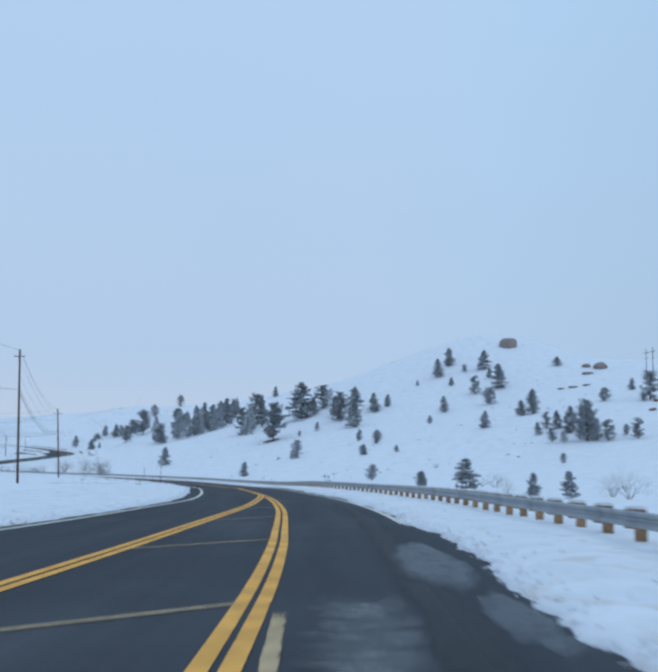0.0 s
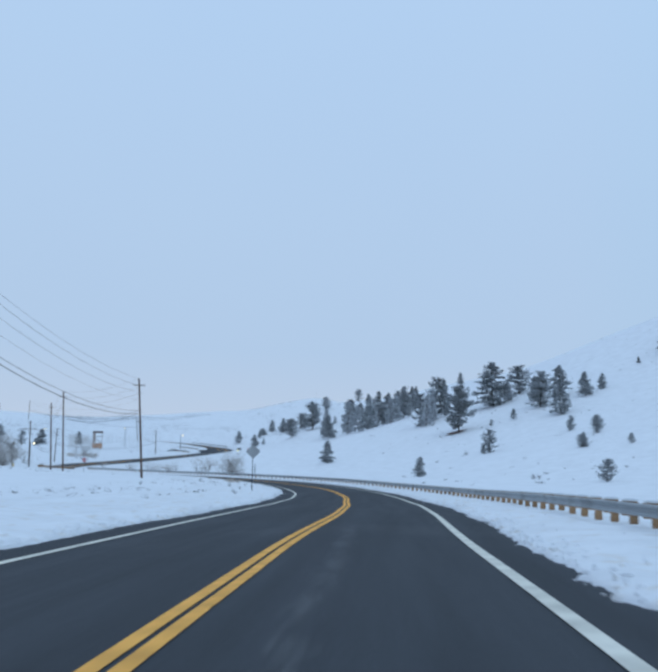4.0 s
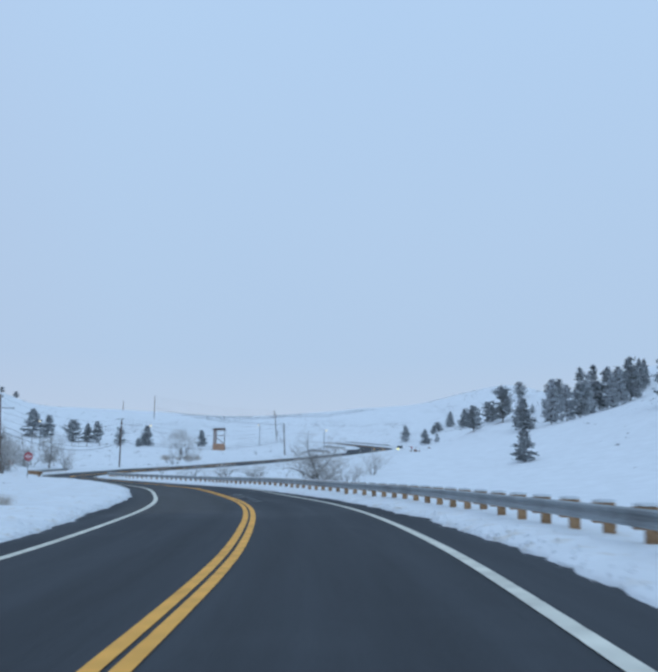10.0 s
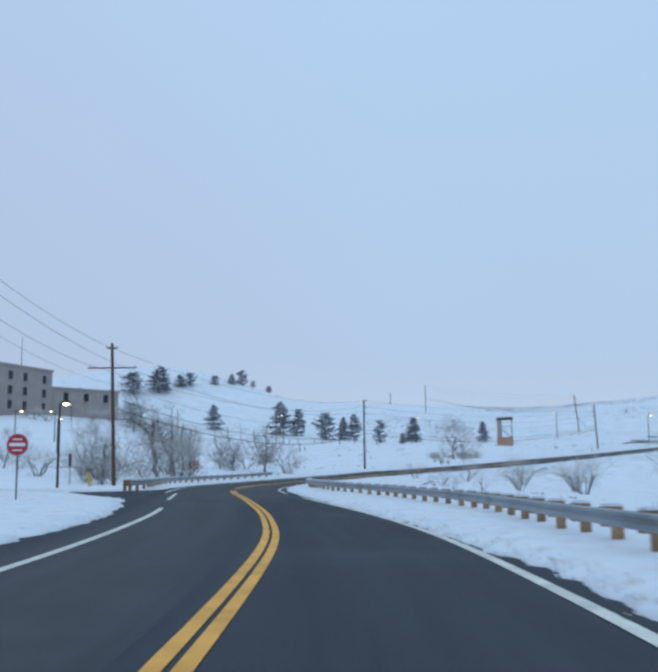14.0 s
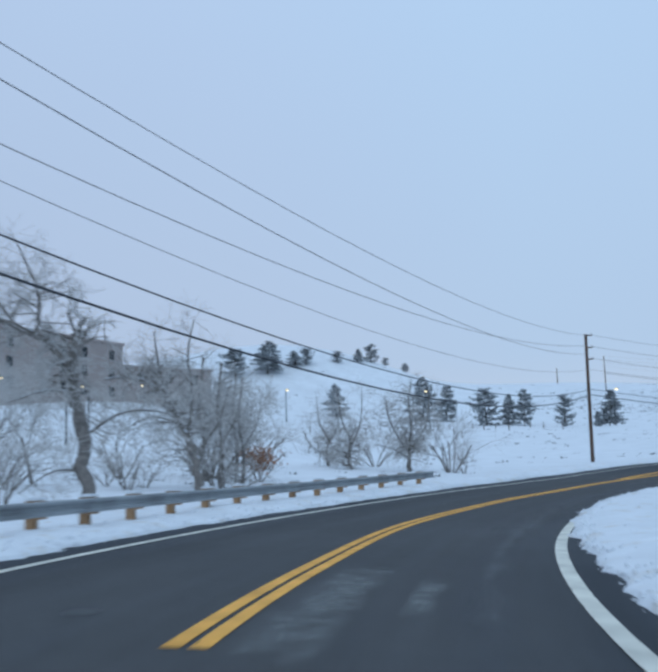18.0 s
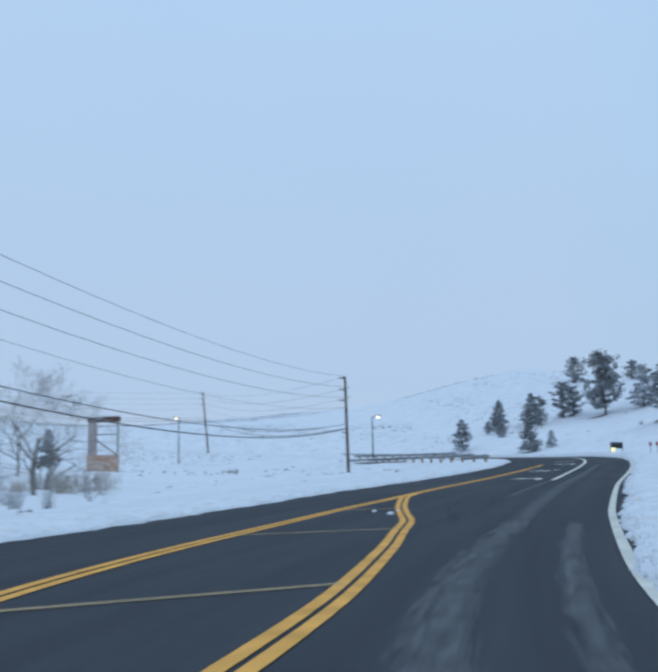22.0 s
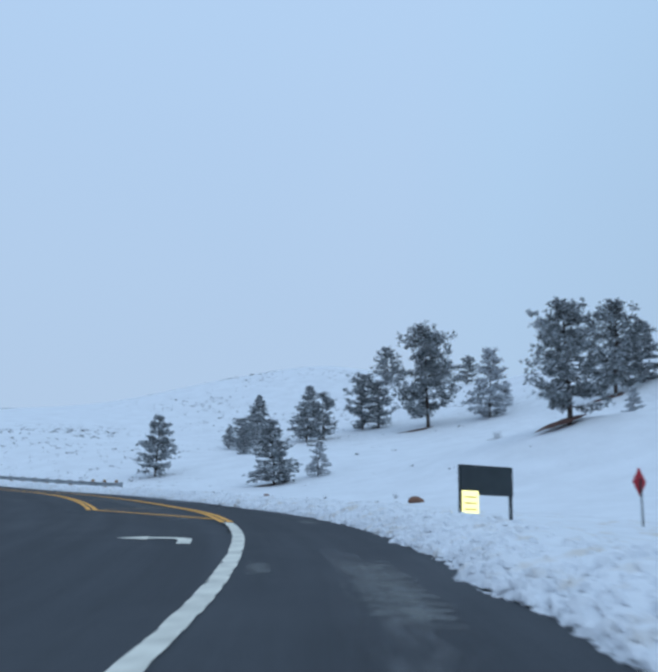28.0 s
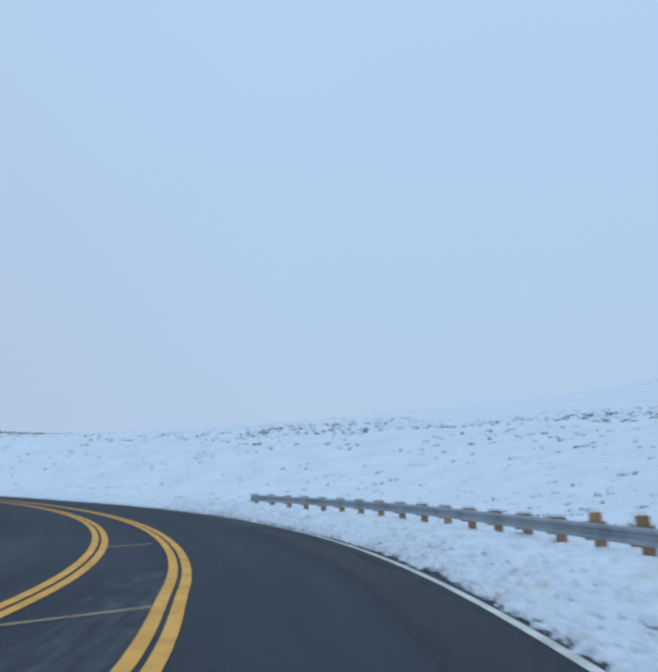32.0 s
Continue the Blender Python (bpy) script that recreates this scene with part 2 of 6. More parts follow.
def smooth_line(k, n):
    """A Catmull-Rom line through the rows of k, n pieces a span."""
    k = np.vstack([2 * k[0] - k[1], k, 2 * k[-1] - k[-2]])
    u = (np.arange(n) / n)[:, None]
    spans = []
    for i in range(1, len(k) - 2):
        a, b, c, d = k[i - 1:i + 3]
        spans.append(0.5 * (2 * b + (c - a) * u + (2 * a - 5 * b + 4 * c - d) * u ** 2 + (3 * b - a - 3 * c + d) * u ** 3))
    return np.vstack(spans + [k[-2:-1]])


RD = smooth_line(KNOTS, 30)
RT = np.gradient(RD[:, :2], axis=0)
RT /= np.linalg.norm(RT, axis=1)[:, None]
RS = np.r_[0, np.cumsum(np.hypot(*np.diff(RD[:, :2], axis=0).T))] - 40
S_END = float(RS[-1])


def curve_of(s, *pairs):
    """A smooth value along the road through (distance, value) pairs, with no overshoot."""
    s, k, v = np.asarray(s, float), np.array([p[0] for p in pairs], float), np.array([p[1] for p in pairs], float)
    h = np.diff(k)
    d = np.diff(v) / h
    m = np.zeros(len(k))
    same = d[:-1] * d[1:] > 0
    m[1:-1][same] = 2 * d[:-1][same] * d[1:][same] / (d[:-1][same] + d[1:][same])
    i = np.clip(np.searchsorted(k, s) - 1, 0, len(k) - 2)
    u = np.clip((s - k[i]) / h[i], 0, 1)
    return v[i] * (1 - u) ** 2 * (1 + 2 * u) + v[i + 1] * u * u * (3 - 2 * u) + h[i] * u * (1 - u) * (m[i] * (1 - u) - m[i + 1] * u)


def bank(s):
    return curve_of(s, (-40, -0.018), (60, -0.02), (95, -0.027), (125, -0.028), (185, -0.028), (205, -0.017), (228, -0.002), (245, 0), (275, 0.018), (300, 0.034), (345, 0.031), (372, 0.028), (404, 0.020), (425, 0.004), (460, -0.016), (490, -0.008), (515, 0.0))


def on_road(s, o, up=0.0):
    """The place at s metres along the driven line and o metres to its left."""
    s, o = np.asarray(s, float), np.asarray(o, float) + 0 * np.asarray(s, float)
    x, y, z = (np.interp(s, RS, RD[:, k]) for k in range(3))
    tx, ty = np.interp(s, RS, RT[:, 0]), np.interp(s, RS, RT[:, 1])
    return np.stack([x - ty * o, y + tx * o, z + o * bank(s) + up], -1)


RELIEF = []


def relief_row(*heights):
    RELIEF.append(heights)


relief_row(-1.8, -0.3, 1.1, 2.1, 2.5, 2.1, 1.4, 1.2, 2.2, 4.9, 9.6, 16.2, 23.8, 31.8)
relief_row(0.6, 1, 1.4, 1.8, 2.1, 1.7, 0.9, 0.7, 1.6, 4.3, 10.3, 18.7, 28.4, 37.5)
relief_row(3.2, 2.4, 1.8, 1.4, 1.2, 0.7, 0.2, 0.2, 1.2, 4.5, 11.6, 21.3, 32.1, 42.7)
relief_row(6, 4, 2.3, 1, 0.1, -0.5, -0.9, -0.7, -0.3, 5.5, 14.1, 24.6, 36.1, 47.8)
relief_row(9, 6, 3.2, 1.1, -0.3, -1, -2, -1.7, 0.6, 8.5, 18.6, 29.7, 41.1, 53.2)
relief_row(12.7, 8.5, 4.9, 2.1, 0.3, -0.8, -1.1, -2.2, -0.3, 12.5, 25.6, 37.2, 47.8, 59.1)
relief_row(17, 11.6, 7.1, 4.8, 2.8, -0.6, -1.4, -4.5, 5.7, 21.5, 34.7, 46.7, 56, 65)
relief_row(21.5, 15.8, 10.4, 9.7, 8.1, 0.4, -2.7, -2.7, 9.2, 24.5, 41.7, 55.4, 63.5, 69.5)
relief_row(24.6, 21.1, 19.1, 17.7, 10.5, 0.8, 0.1, 2.6, 19.1, 36.9, 58.8, 65.3, 69.3, 71.8)
relief_row(24.5, 23.7, 25.4, 27.6, 10.1, 5.3, 3.3, 8.6, 25.1, 53, 77.4, 76, 74, 73)
relief_row(24.5, 22.3, 23.5, 30.5, 18.7, 8.4, 7.7, 13.5, 29.8, 55.2, 70, 75, 74.7, 74.1)
relief_row(25.6, 20.1, 18.1, 25.1, 25.4, 19.1, 18.2, 21.5, 42.3, 52.5, 61.5, 68.6, 71.5, 74.9)
relief_row(24.6, 20.6, 19.5, 24, 26.4, 25.5, 30.1, 38.3, 26.7, 42.6, 55.6, 64.2, 69.9, 75.6)
relief_row(22.7, 21.7, 21.8, 23.5, 26, 29.8, 34.7, 37.3, 36.6, 44.5, 54.7, 63, 69.8, 76.1)
relief_row(21.3, 22.5, 23.7, 24.9, 27, 31.6, 37.1, 41.2, 45.4, 51.6, 58.4, 64.2, 70.2, 76.2)
relief_row(20.3, 22.8, 25.3, 27.3, 30.2, 34.9, 40.6, 46.6, 52.1, 57.2, 61.9, 66.4, 71.1, 75.9)
relief_row(19.4, 22.9, 26.3, 29.7, 33.8, 38.8, 44.8, 51.4, 57.5, 62.2, 65.8, 69, 72.2, 75.5)
RELIEF = np.array(RELIEF, float)


def relief(x, y):
    ny, nx = RELIEF.shape
    gx, gy = np.clip((x + 420) / 60, 0, nx - 1.001), np.clip((y + 180) / 60, 0, ny - 1.001)
    ix, iy = gx.astype(int), gy.astype(int)
    u, v, z = gx - ix, gy - iy, 0
    weights = lambda u: (0.5 * (2 * u * u - u - u ** 3), 0.5 * (2 - 5 * u * u + 3 * u ** 3), 0.5 * (u + 4 * u * u - 3 * u ** 3), 0.5 * (u ** 3 - u * u))
    for a, wa in enumerate(weights(u)):
        for b, wb in enumerate(weights(v)):
            z = z + wa * wb * RELIEF[np.clip(iy + b - 1, 0, ny - 1), np.clip(ix + a - 1, 0, nx - 1)]
    return z


def road_near(x, y):
    """Distance to the driven line, its height there, and the place along it and to its left."""
    x, y = np.ravel(x), np.ravel(y)
    best, at = np.full(len(x), 1e12), np.zeros(len(x), int)
    for i in range(0, len(RD), 3):
        d = (RD[i, 0] - x) ** 2 + (RD[i, 1] - y) ** 2
        near = d < best
        best[near], at[near] = d[near], i
    return np.sqrt(best), RD[at, 2], RS[at], RT[at, 0] * (y - RD[at, 1]) - RT[at, 1] * (x - RD[at, 0])


def ground_z(x, y):
    x, y = np.ravel(np.asarray(x, float)), np.ravel(np.asarray(y, float))
    d, zr, s, o = road_near(x, y)
    w = np.clip((d - 9) / 28, 0, 1)
    w = w * w * (3 - 2 * w)
    knoll = 9.0 * np.exp(-((x + 210) / 42) ** 2 - ((y - 395) / 30) ** 2)
    knoll += 3.2 * np.exp(-((x - 13) / 24) ** 2 - ((y - 533) / 30) ** 2) - 2.1 * np.exp(-((x + 48) / 26) ** 2 - ((y - 536) / 45) ** 2)
    knoll += 2.9 * np.exp(-((x + 9.2) / 13) ** 2 - ((y - 400) / 13) ** 2)
    knoll -= 17.0 * np.exp(-((x - 265) / 55) ** 2 - ((y - 330) / 55) ** 2)
    return (zr + 0.12) * (1 - w) + (relief(x, y) + knoll) * w


def height(x, y):
    return float(ground_z(x, y)[0])


def mesh_object(name, verts, faces, material, parent=None, smooth=False):
    me = bpy.data.meshes.new(name)
    me.from_pydata([tuple(v) for v in verts], [], [tuple(f) for f in faces])
    me.materials.append(material)
    if smooth:
        me.polygons.foreach_set("use_smooth", [True] * len(me.polygons))
    ob = new(name, me)
    if parent:
        ob.parent = parent
    return ob


def sheet(rows):
    """Faces of a grid of rows x columns of points."""
    r, c = rows
    i = np.arange(r * c).reshape(r, c)
    return np.stack([i[:-1, :-1], i[:-1, 1:], i[1:, 1:], i[1:, :-1]], -1).reshape(-1, 4).tolist()


def axis_steps(a, b, fine, far):
    out = np.geomspace(1, far, 16)
    return np.r_[(a - out[::-1] * 20), np.arange(a, b + 0.1, fine), (b + out * 20)]


gx, gy = axis_steps(-400, 340, 4.0, 130), axis_steps(-150, 760, 4.0, 130)
XX, YY = np.meshgrid(gx, gy)
ZZ = ground_z(XX, YY)
d_road, z_road, s_road, o_road = road_near(XX, YY)
# the hills beyond the valley, and the roll of the drifts
dist = np.hypot(XX.ravel() + 30, YY.ravel() - 250)
beyond = np.clip((dist - 520) / 900, 0, 1)
ZZ = ZZ + beyond * (26 + 16 * np.sin(np.arctan2(YY.ravel() - 250, XX.ravel() + 30) * 5.0 + 1.0))
ZZ = ZZ + np.clip((d_road - 14) / 40, 0, 1) * np.array([noise.noise((x * 0.045, y * 0.045, 0.3)) * 0.55 + noise.noise((x * 0.16, y * 0.16, 2.1)) * 0.14 for x, y in zip(XX.ravel(), YY.ravel())])
ZZ = np.where(d_road < 13, ZZ - 0.65 * np.clip((13 - d_road) / 4, 0, 1), ZZ)
ground = mesh_object("ground", np.stack([XX.ravel(), YY.ravel(), ZZ], -1), sheet(XX.shape), M_SNOW, smooth=True)
tagged(ground, "snow covered valley floor and rolling hillsides", "snow", kind="structure")


# ---- the road ----
def sway_middle(s):
    """How the centre paint wanders in the two long bends."""
    return curve_of(s, (85, 0), (105, -0.35), (115, -0.37), (125, -0.14), (135, 0.11), (145, 0.26), (155, 0.36), (165, 0.3), (175, 0.2), (185, 0.06), (195, -0.17), (205, -0.26), (225, -0.13), (245, 0), (320, 0), (340, -0.14), (347, -0.15), (355, 0), (365, 0.04), (370, 0.2), (375, 0.2), (380, 0.0), (385, -0.06), (390, 0.14), (396, 0.22), (402, 0.08), (410, 0))


def sway_left(s):
    return curve_of(s, (85, 0), (105, -0.1), (120, -0.12), (135, 0.31), (145, 0.56), (155, 0.62), (165, 0.72), (175, 0.48), (185, 0.22), (195, 0.06), (205, 0.0), (225, -0.15), (245, 0), (320, 0), (340, -0.3), (350, -0.36), (360, -0.22), (385, -0.22), (400, 0))


def sway_right(s):
    return curve_of(s, (85, 0), (105, -0.3), (115, -0.32), (125, -0.1), (135, -0.02), (145, 0.1), (155, 0.21), (165, 0.32), (175, 0.21), (185, 0.02), (195, -0.26), (205, -0.4), (215, -0.36), (225, -0.24), (245, 0), (385, 0), (400, 0.2), (410, 0.2), (430, 0))


def edge_right(s):
    return curve_of(s, (-40, -2.1), (7, -2.05), (16, -2.28), (24, -2.12), (43, -2.14), (50, -2.4), (65, -2.55), (85, -2.85), (110, -3.0), (135, -2.85), (160, -3.0), (187, -3.3), (215, -3.1), (245, -2.95), (272, -2.8), (283, -2.6), (300, -2.5), (318, -2.0), (325, -1.55), (331, -1.2), (338, -1.05), (347, -1.1), (356, -1.22), (366, -1.3), (380, -1.45), (395, -2.05), (403, -2.3), (430, -2.15), (470, -1.9), (490, -2.08), (520, -2.0), (535, -2.4), (570, -2.6)) + sway_right(s)


def edge_left(s):
    return curve_of(s, (-40, 7.2), (10, 8.5), (24, 8.0), (37, 7.4), (50, 6.8), (92, 6.9), (112, 7.15), (125, 7.4), (144, 7.0), (158, 6.5), (172, 6.05), (195, 6.05), (215, 6.6), (245, 6.4), (275, 6.2), (284, 6.6), (286.2, 6.7), (290.5, 9.2), (292.2, 10.5), (293.4, 18.0), (295.2, 18.0), (296.6, 11.4), (300, 9.0), (304, 7.2), (308, 6.4), (321, 6.6), (336, 7.1), (352, 7.4), (366, 8.8), (374, 10.0), (404, 10.0), (436, 9.6), (462, 9.2), (470, 8.8), (474, 12.0), (477, 26.0), (488, 26.0), (492, 14.0), (500, 9.5), (520, 8.5), (560, 8.0)) + sway_left(s)


def strip(name, s, left, right, up, material, parent=None, across=2, smooth=False):
    """A ribbon along the road between two lines of offsets."""
    s = np.asarray(s, float)
    left, right = np.asarray(left) + 0 * s, np.asarray(right) + 0 * s
    offs = np.stack([right + (left - right) * k / (across - 1) for k in range(across)], 1)
    pts = np.stack([on_road(s, offs[:, k], up) for k in range(across)], 1)
    ob = mesh_object(name, pts.reshape(-1, 3), sheet(pts.shape[:2]), material, parent, smooth)
    # distance along and across the road, and how near a point is to the strip's rim
    road_map(ob.data, np.repeat(s, across), offs.ravel())
    u = np.abs(np.linspace(-1, 1, across))
    ends = np.minimum(1, np.minimum(s - s[0], s[-1] - s) / (0.15 if across < 6 else 2.0))
    rim = np.minimum(ends[:, None], 1 - u[None, :] ** 2)
    ob.data.attributes.new("rim", "FLOAT", "POINT").data.foreach_set("value", rim.ravel().astype(float))
    return ob


def road_map(me, along, across):
    layer = me.uv_layers.new(name="road")
    idx = np.zeros(len(me.loops), int)
    me.loops.foreach_get("vertex_index", idx)
    layer.data.foreach_set("uv", np.stack([along[idx], across[idx]], -1).ravel())


s_all = np.arange(-39, S_END - 1, 1.0)
road = strip("road", s_all, edge_left(s_all) + 0.9, edge_right(s_all) - 0.9, 0.0, M_ASPHALT, across=6, smooth=True)
tagged(road, "dark worn asphalt two-lane mountain road, cleared of snow", "road", kind="structure")


def verge_point(side, s, edge, out):
    """A place on the ploughed snow, out metres beyond its edge on the asphalt."""
    out = out + 0 * s
    p = on_road(s, edge + side * out)
    g = ground_z(p[:, 0], p[:, 1])
    w = np.clip(out / 9.0, 0, 1)
    # the plough throws its highest, roughest bank on the outside of the last bend
    rough = curve_of(s, (440, 0.0), (470, 1.0), (S_END, 1.0)) if side < 0 else 0.25 * curve_of(s, (380, 0.0), (430, 1.0), (S_END, 1.0))
    up = np.interp(out, (0, 0.05, 0.2, 0.5, 0.9, 1.3, 2.2, 3.4, 4.6, 6.2, 8.4, 11.5), (-0.03, 0.05, 0.1, 0.15, 0.18, 0.2, 0.19, 0.18, 0.15, 0.1, 0.06, -0.06))
    up = up + rough * np.interp(out, (0, 0.1, 0.5, 1.1, 1.8, 2.8, 4.2), (0, 0.03, 0.11, 0.2, 0.22, 0.1, 0))
    lump = np.array([noise.noise((x * 0.5, y * 0.5, 3.7)) * 0.1 + noise.noise((x * 1.7, y * 1.7, 0.7)) * 0.04 + noise.noise((x * 4.3, y * 4.3, 8.7)) * 0.03 + k * (abs(noise.noise((x * 1.1, y * 1.1, 0.7))) * 0.2 + abs(noise.noise((x * 2.3, y * 2.3, 8.7))) * 0.08 - 0.06) for (x, y), k in zip(p[:, :2], rough + 0 * s)])
    z = p[:, 2] * (1 - w) + g * w + up + lump * np.clip(out / 0.5, 0, 1) * (1 - 0.75 * w)
    return np.stack([p[:, 0], p[:, 1], z], -1)


def ragged_edge(side, s):
    """Where the ploughed snow ends on the asphalt."""
    rag = np.array([noise.noise((v * 0.9, side * 7.0, 0.5)) * 0.16 + noise.noise((v * 0.25, side * 3.0, 1.5)) * 0.22 + noise.noise((v * 3.1, side, 4.5)) * 0.09 + noise.noise((v * 7.3, side, 2.5)) * 0.05 for v in s])
    return (edge_left(s) if side > 0 else edge_right(s)) + rag


def verge(name, side):
    """Ploughed snow along one side of the road, ragged at the asphalt and running out into the field."""
    s = np.arange(-39, S_END - 1, 0.18)
    edge = ragged_edge(side, s)
    outs = (0.0, 0.05, 0.12, 0.22, 0.36, 0.52, 0.7, 0.9, 1.15, 1.45, 1.8, 2.2, 2.7, 3.4, 4.6, 6.2, 8.4, 11.5)
    rows = [verge_point(side, s, edge, out) for out in outs]
    pts = np.stack(rows, 1)
    faces = sheet(pts.shape[:2])
    if side > 0:
        faces = [f[::-1] for f in faces]
    ob = mesh_object(name, pts.reshape(-1, 3), faces, M_VERGE, smooth=True)
    return tagged(ob, "ragged bank of ploughed snow along the asphalt", "snow bank", kind="structure")


verge("snow_bank_right", -1)
verge("snow_bank_left", 1)


def line(name, a, b, offset, width, material, up=0.012, step=0.5, label=""):
    s = np.arange(a, b, step)
    o = offset(s) if callable(offset) else offset
    ob = strip(name, s, o + width / 2, o - width / 2, up, material, road, across=5)
    if label:
        tagged(ob, label)
    return ob


def lane_left(s):
    return curve_of(s, (-40, 0.6), (6, 0.85), (10, 0.9), (17, 1.1), (23.4, 1.33), (30, 1.52), (41, 1.7), (58, 1.74), (98, 1.8), (112, 1.94), (125, 2.08), (136, 1.9), (150, 1.83), (160, 1.66), (168, 1.49), (186, 1.42), (203, 1.52), (235, 1.43), (252, 1.33), (268, 1.05), (285, 1.1), (316, 1.92), (322, 2.05), (331, 2.4), (340, 2.38), (347, 2.2), (360, 2.28), (370, 1.98), (376, 1.77), (380, 1.93), (386, 2.48), (391.6, 3.06), (394.7, 3.73), (400.6, 5.17), (404, 5.85), (408, 6.05)) + sway_middle(s)


def lane_right(s):
    return curve_of(s, (-40, -2.2), (15, -2.12), (27, -1.96), (41, -1.93), (58, -1.98), (105, -1.84), (125, -1.82), (137, -1.77), (155, -1.86), (168, -2.08), (187, -2.15), (205, -2.08), (222, -1.98), (235, -2.12), (255, -2.5), (270, -2.74), (290, -2.3), (316, -1.46), (327, -1.25), (366, -1.3), (393, -1.7), (401, -1.88), (420, -1.97), (435, -2.0), (465, -1.92), (490, -2.1), (521, -1.92), (541, -2.2)) + sway_right(s)


def median_left(s):
    return curve_of(s, (-40, 5.0), (0, 4.3), (10, 4.0), (18, 3.82), (26, 3.62), (32, 3.38), (41, 2.9), (47, 2.6), (56, 2.1), (63, 1.78))


def turn_left(s):
    return curve_of(s, (354, 2.3), (357, 2.6), (360, 3.0), (364, 3.5), (372.5, 4.67), (380, 5.62), (386.6, 6.02), (397, 6.3), (402, 6.15), (420, 5.8), (442, 5.5), (452, 5.4))


def island_left(s):
    return curve_of(s, (492, 4.52), (496, 4.45), (503, 4.18), (510, 3.85), (521, 3.72), (531, 3.62), (560, 3.5))


def island_right(s):
    return curve_of(s, (484, 0.96), (491, 0.89), (497, 0.99), (503, 1.05), (508, 1.11), (514, 1.3), (521, 1.54), (527, 1.85), (560, 2.2))


def double_yellow(a, b, offset):
    for k in (-1, 1):
        line("yellow_line", a, b, lambda s, k=k: offset(s) + 0.113 * k, 0.162, M_YELLOW)


def cross_stroke(s0, o0, s1, o1, width=0.1, material=None, up=0.014):
    """A painted stroke across the road."""
    k = np.linspace(0, 1, 9)
    s, o = s0 + (s1 - s0) * k, o0 + (o1 - o0) * k
    cols = (-0.5, -0.25, 0.25, 0.5)
    p = np.stack([on_road(s + width * c, o, up) for c in cols], 1)
    ob = mesh_object("painted_stroke", p.reshape(-1, 3), sheet((9, 4)), material or M_THIN, road)
    road_map(ob.data, np.concatenate([s[:, None] + width * np.array(cols)], 1).ravel(), np.repeat(o, 4))
    ob.data.attributes.new("rim", "FLOAT", "POINT").data.foreach_set("value", np.tile((0.0, 1.0, 1.0, 0.0), 9))
    return ob


double_yellow(-39, 309, lane_left)
double_yellow(316.2, 407, lane_left)
double_yellow(-39, 62, median_left)
double_yellow(356.5, 452, turn_left)
double_yellow(484.6, S_END - 2, island_right)
double_yellow(492.6, S_END - 2, island_left)
for k in (-1, 1):
    cross_stroke(486.4 + 0.25 * k, 1.15, 492.7 + 0.25 * k, 4.5, 0.3, M_YELLOW, 0.016)
line("white_edge_line", 25, 296, lane_right, 0.2, M_WHITE)
line("white_edge_line", 303, 462, lane_right, 0.2, M_WHITE)
line("white_edge_line", 521, S_END - 2, lane_right, 0.12, M_WHITE)
line("white_edge_line", 16, 281, lambda s: curve_of(s, (14, 8.3), (24, 7.6), (37, 6.95), (50, 6.05), (88, 5.7), (108, 5.95), (124, 6.2), (138, 5.7), (155, 5.4), (168, 5.1), (193, 5.02), (222, 5.1), (245, 4.93), (268, 4.85), (281, 4.78)) + sway_left(s), 0.2, M_WHITE)
line("white_edge_line", 288.5, 299, lambda s: 4.9 + 0 * s, 0.17, M_WHITE)
line("white_edge_line", 300, 384, lambda s: curve_of(s, (300, 5.6), (322, 5.9), (340, 6.25), (354, 6.2), (365, 7.4), (370, 8.2), (386, 9.3)) + sway_left(s), 0.17, M_WHITE)
line("white_lane_line", 418, 484.6, lambda s: curve_of(s, (418, 1.62), (430, 1.7), (450, 1.75), (466, 1.53), (471, 1.36), (482, 0.98), (485, 0.94)), 0.27, M_FLAKED)
for s0, o0, s1, o1 in ((6.9, 3.95, 9.6, 1.06), (16.3, 3.7, 18.9, 1.3), (26.3, 3.45, 28.9, 1.65), (35.9, 3.05, 36.9, 1.85), (369, 4.2, 370.5, 2.6), (377.6, 5.4, 380.6, 2.05), (387.4, 5.9, 389.7, 2.85), (396.2, 6.1, 397.2, 4.6), (493.6, 4.2, 496.1, 1.2), (504, 3.9, 506, 1.3), (513, 3.6, 515.4, 1.6), (523.6, 3.5, 525.2, 1.98), (535.4, 3.4, 536.4, 2.38)):
    cross_stroke(s0, o0, s1, o1, 0.15)


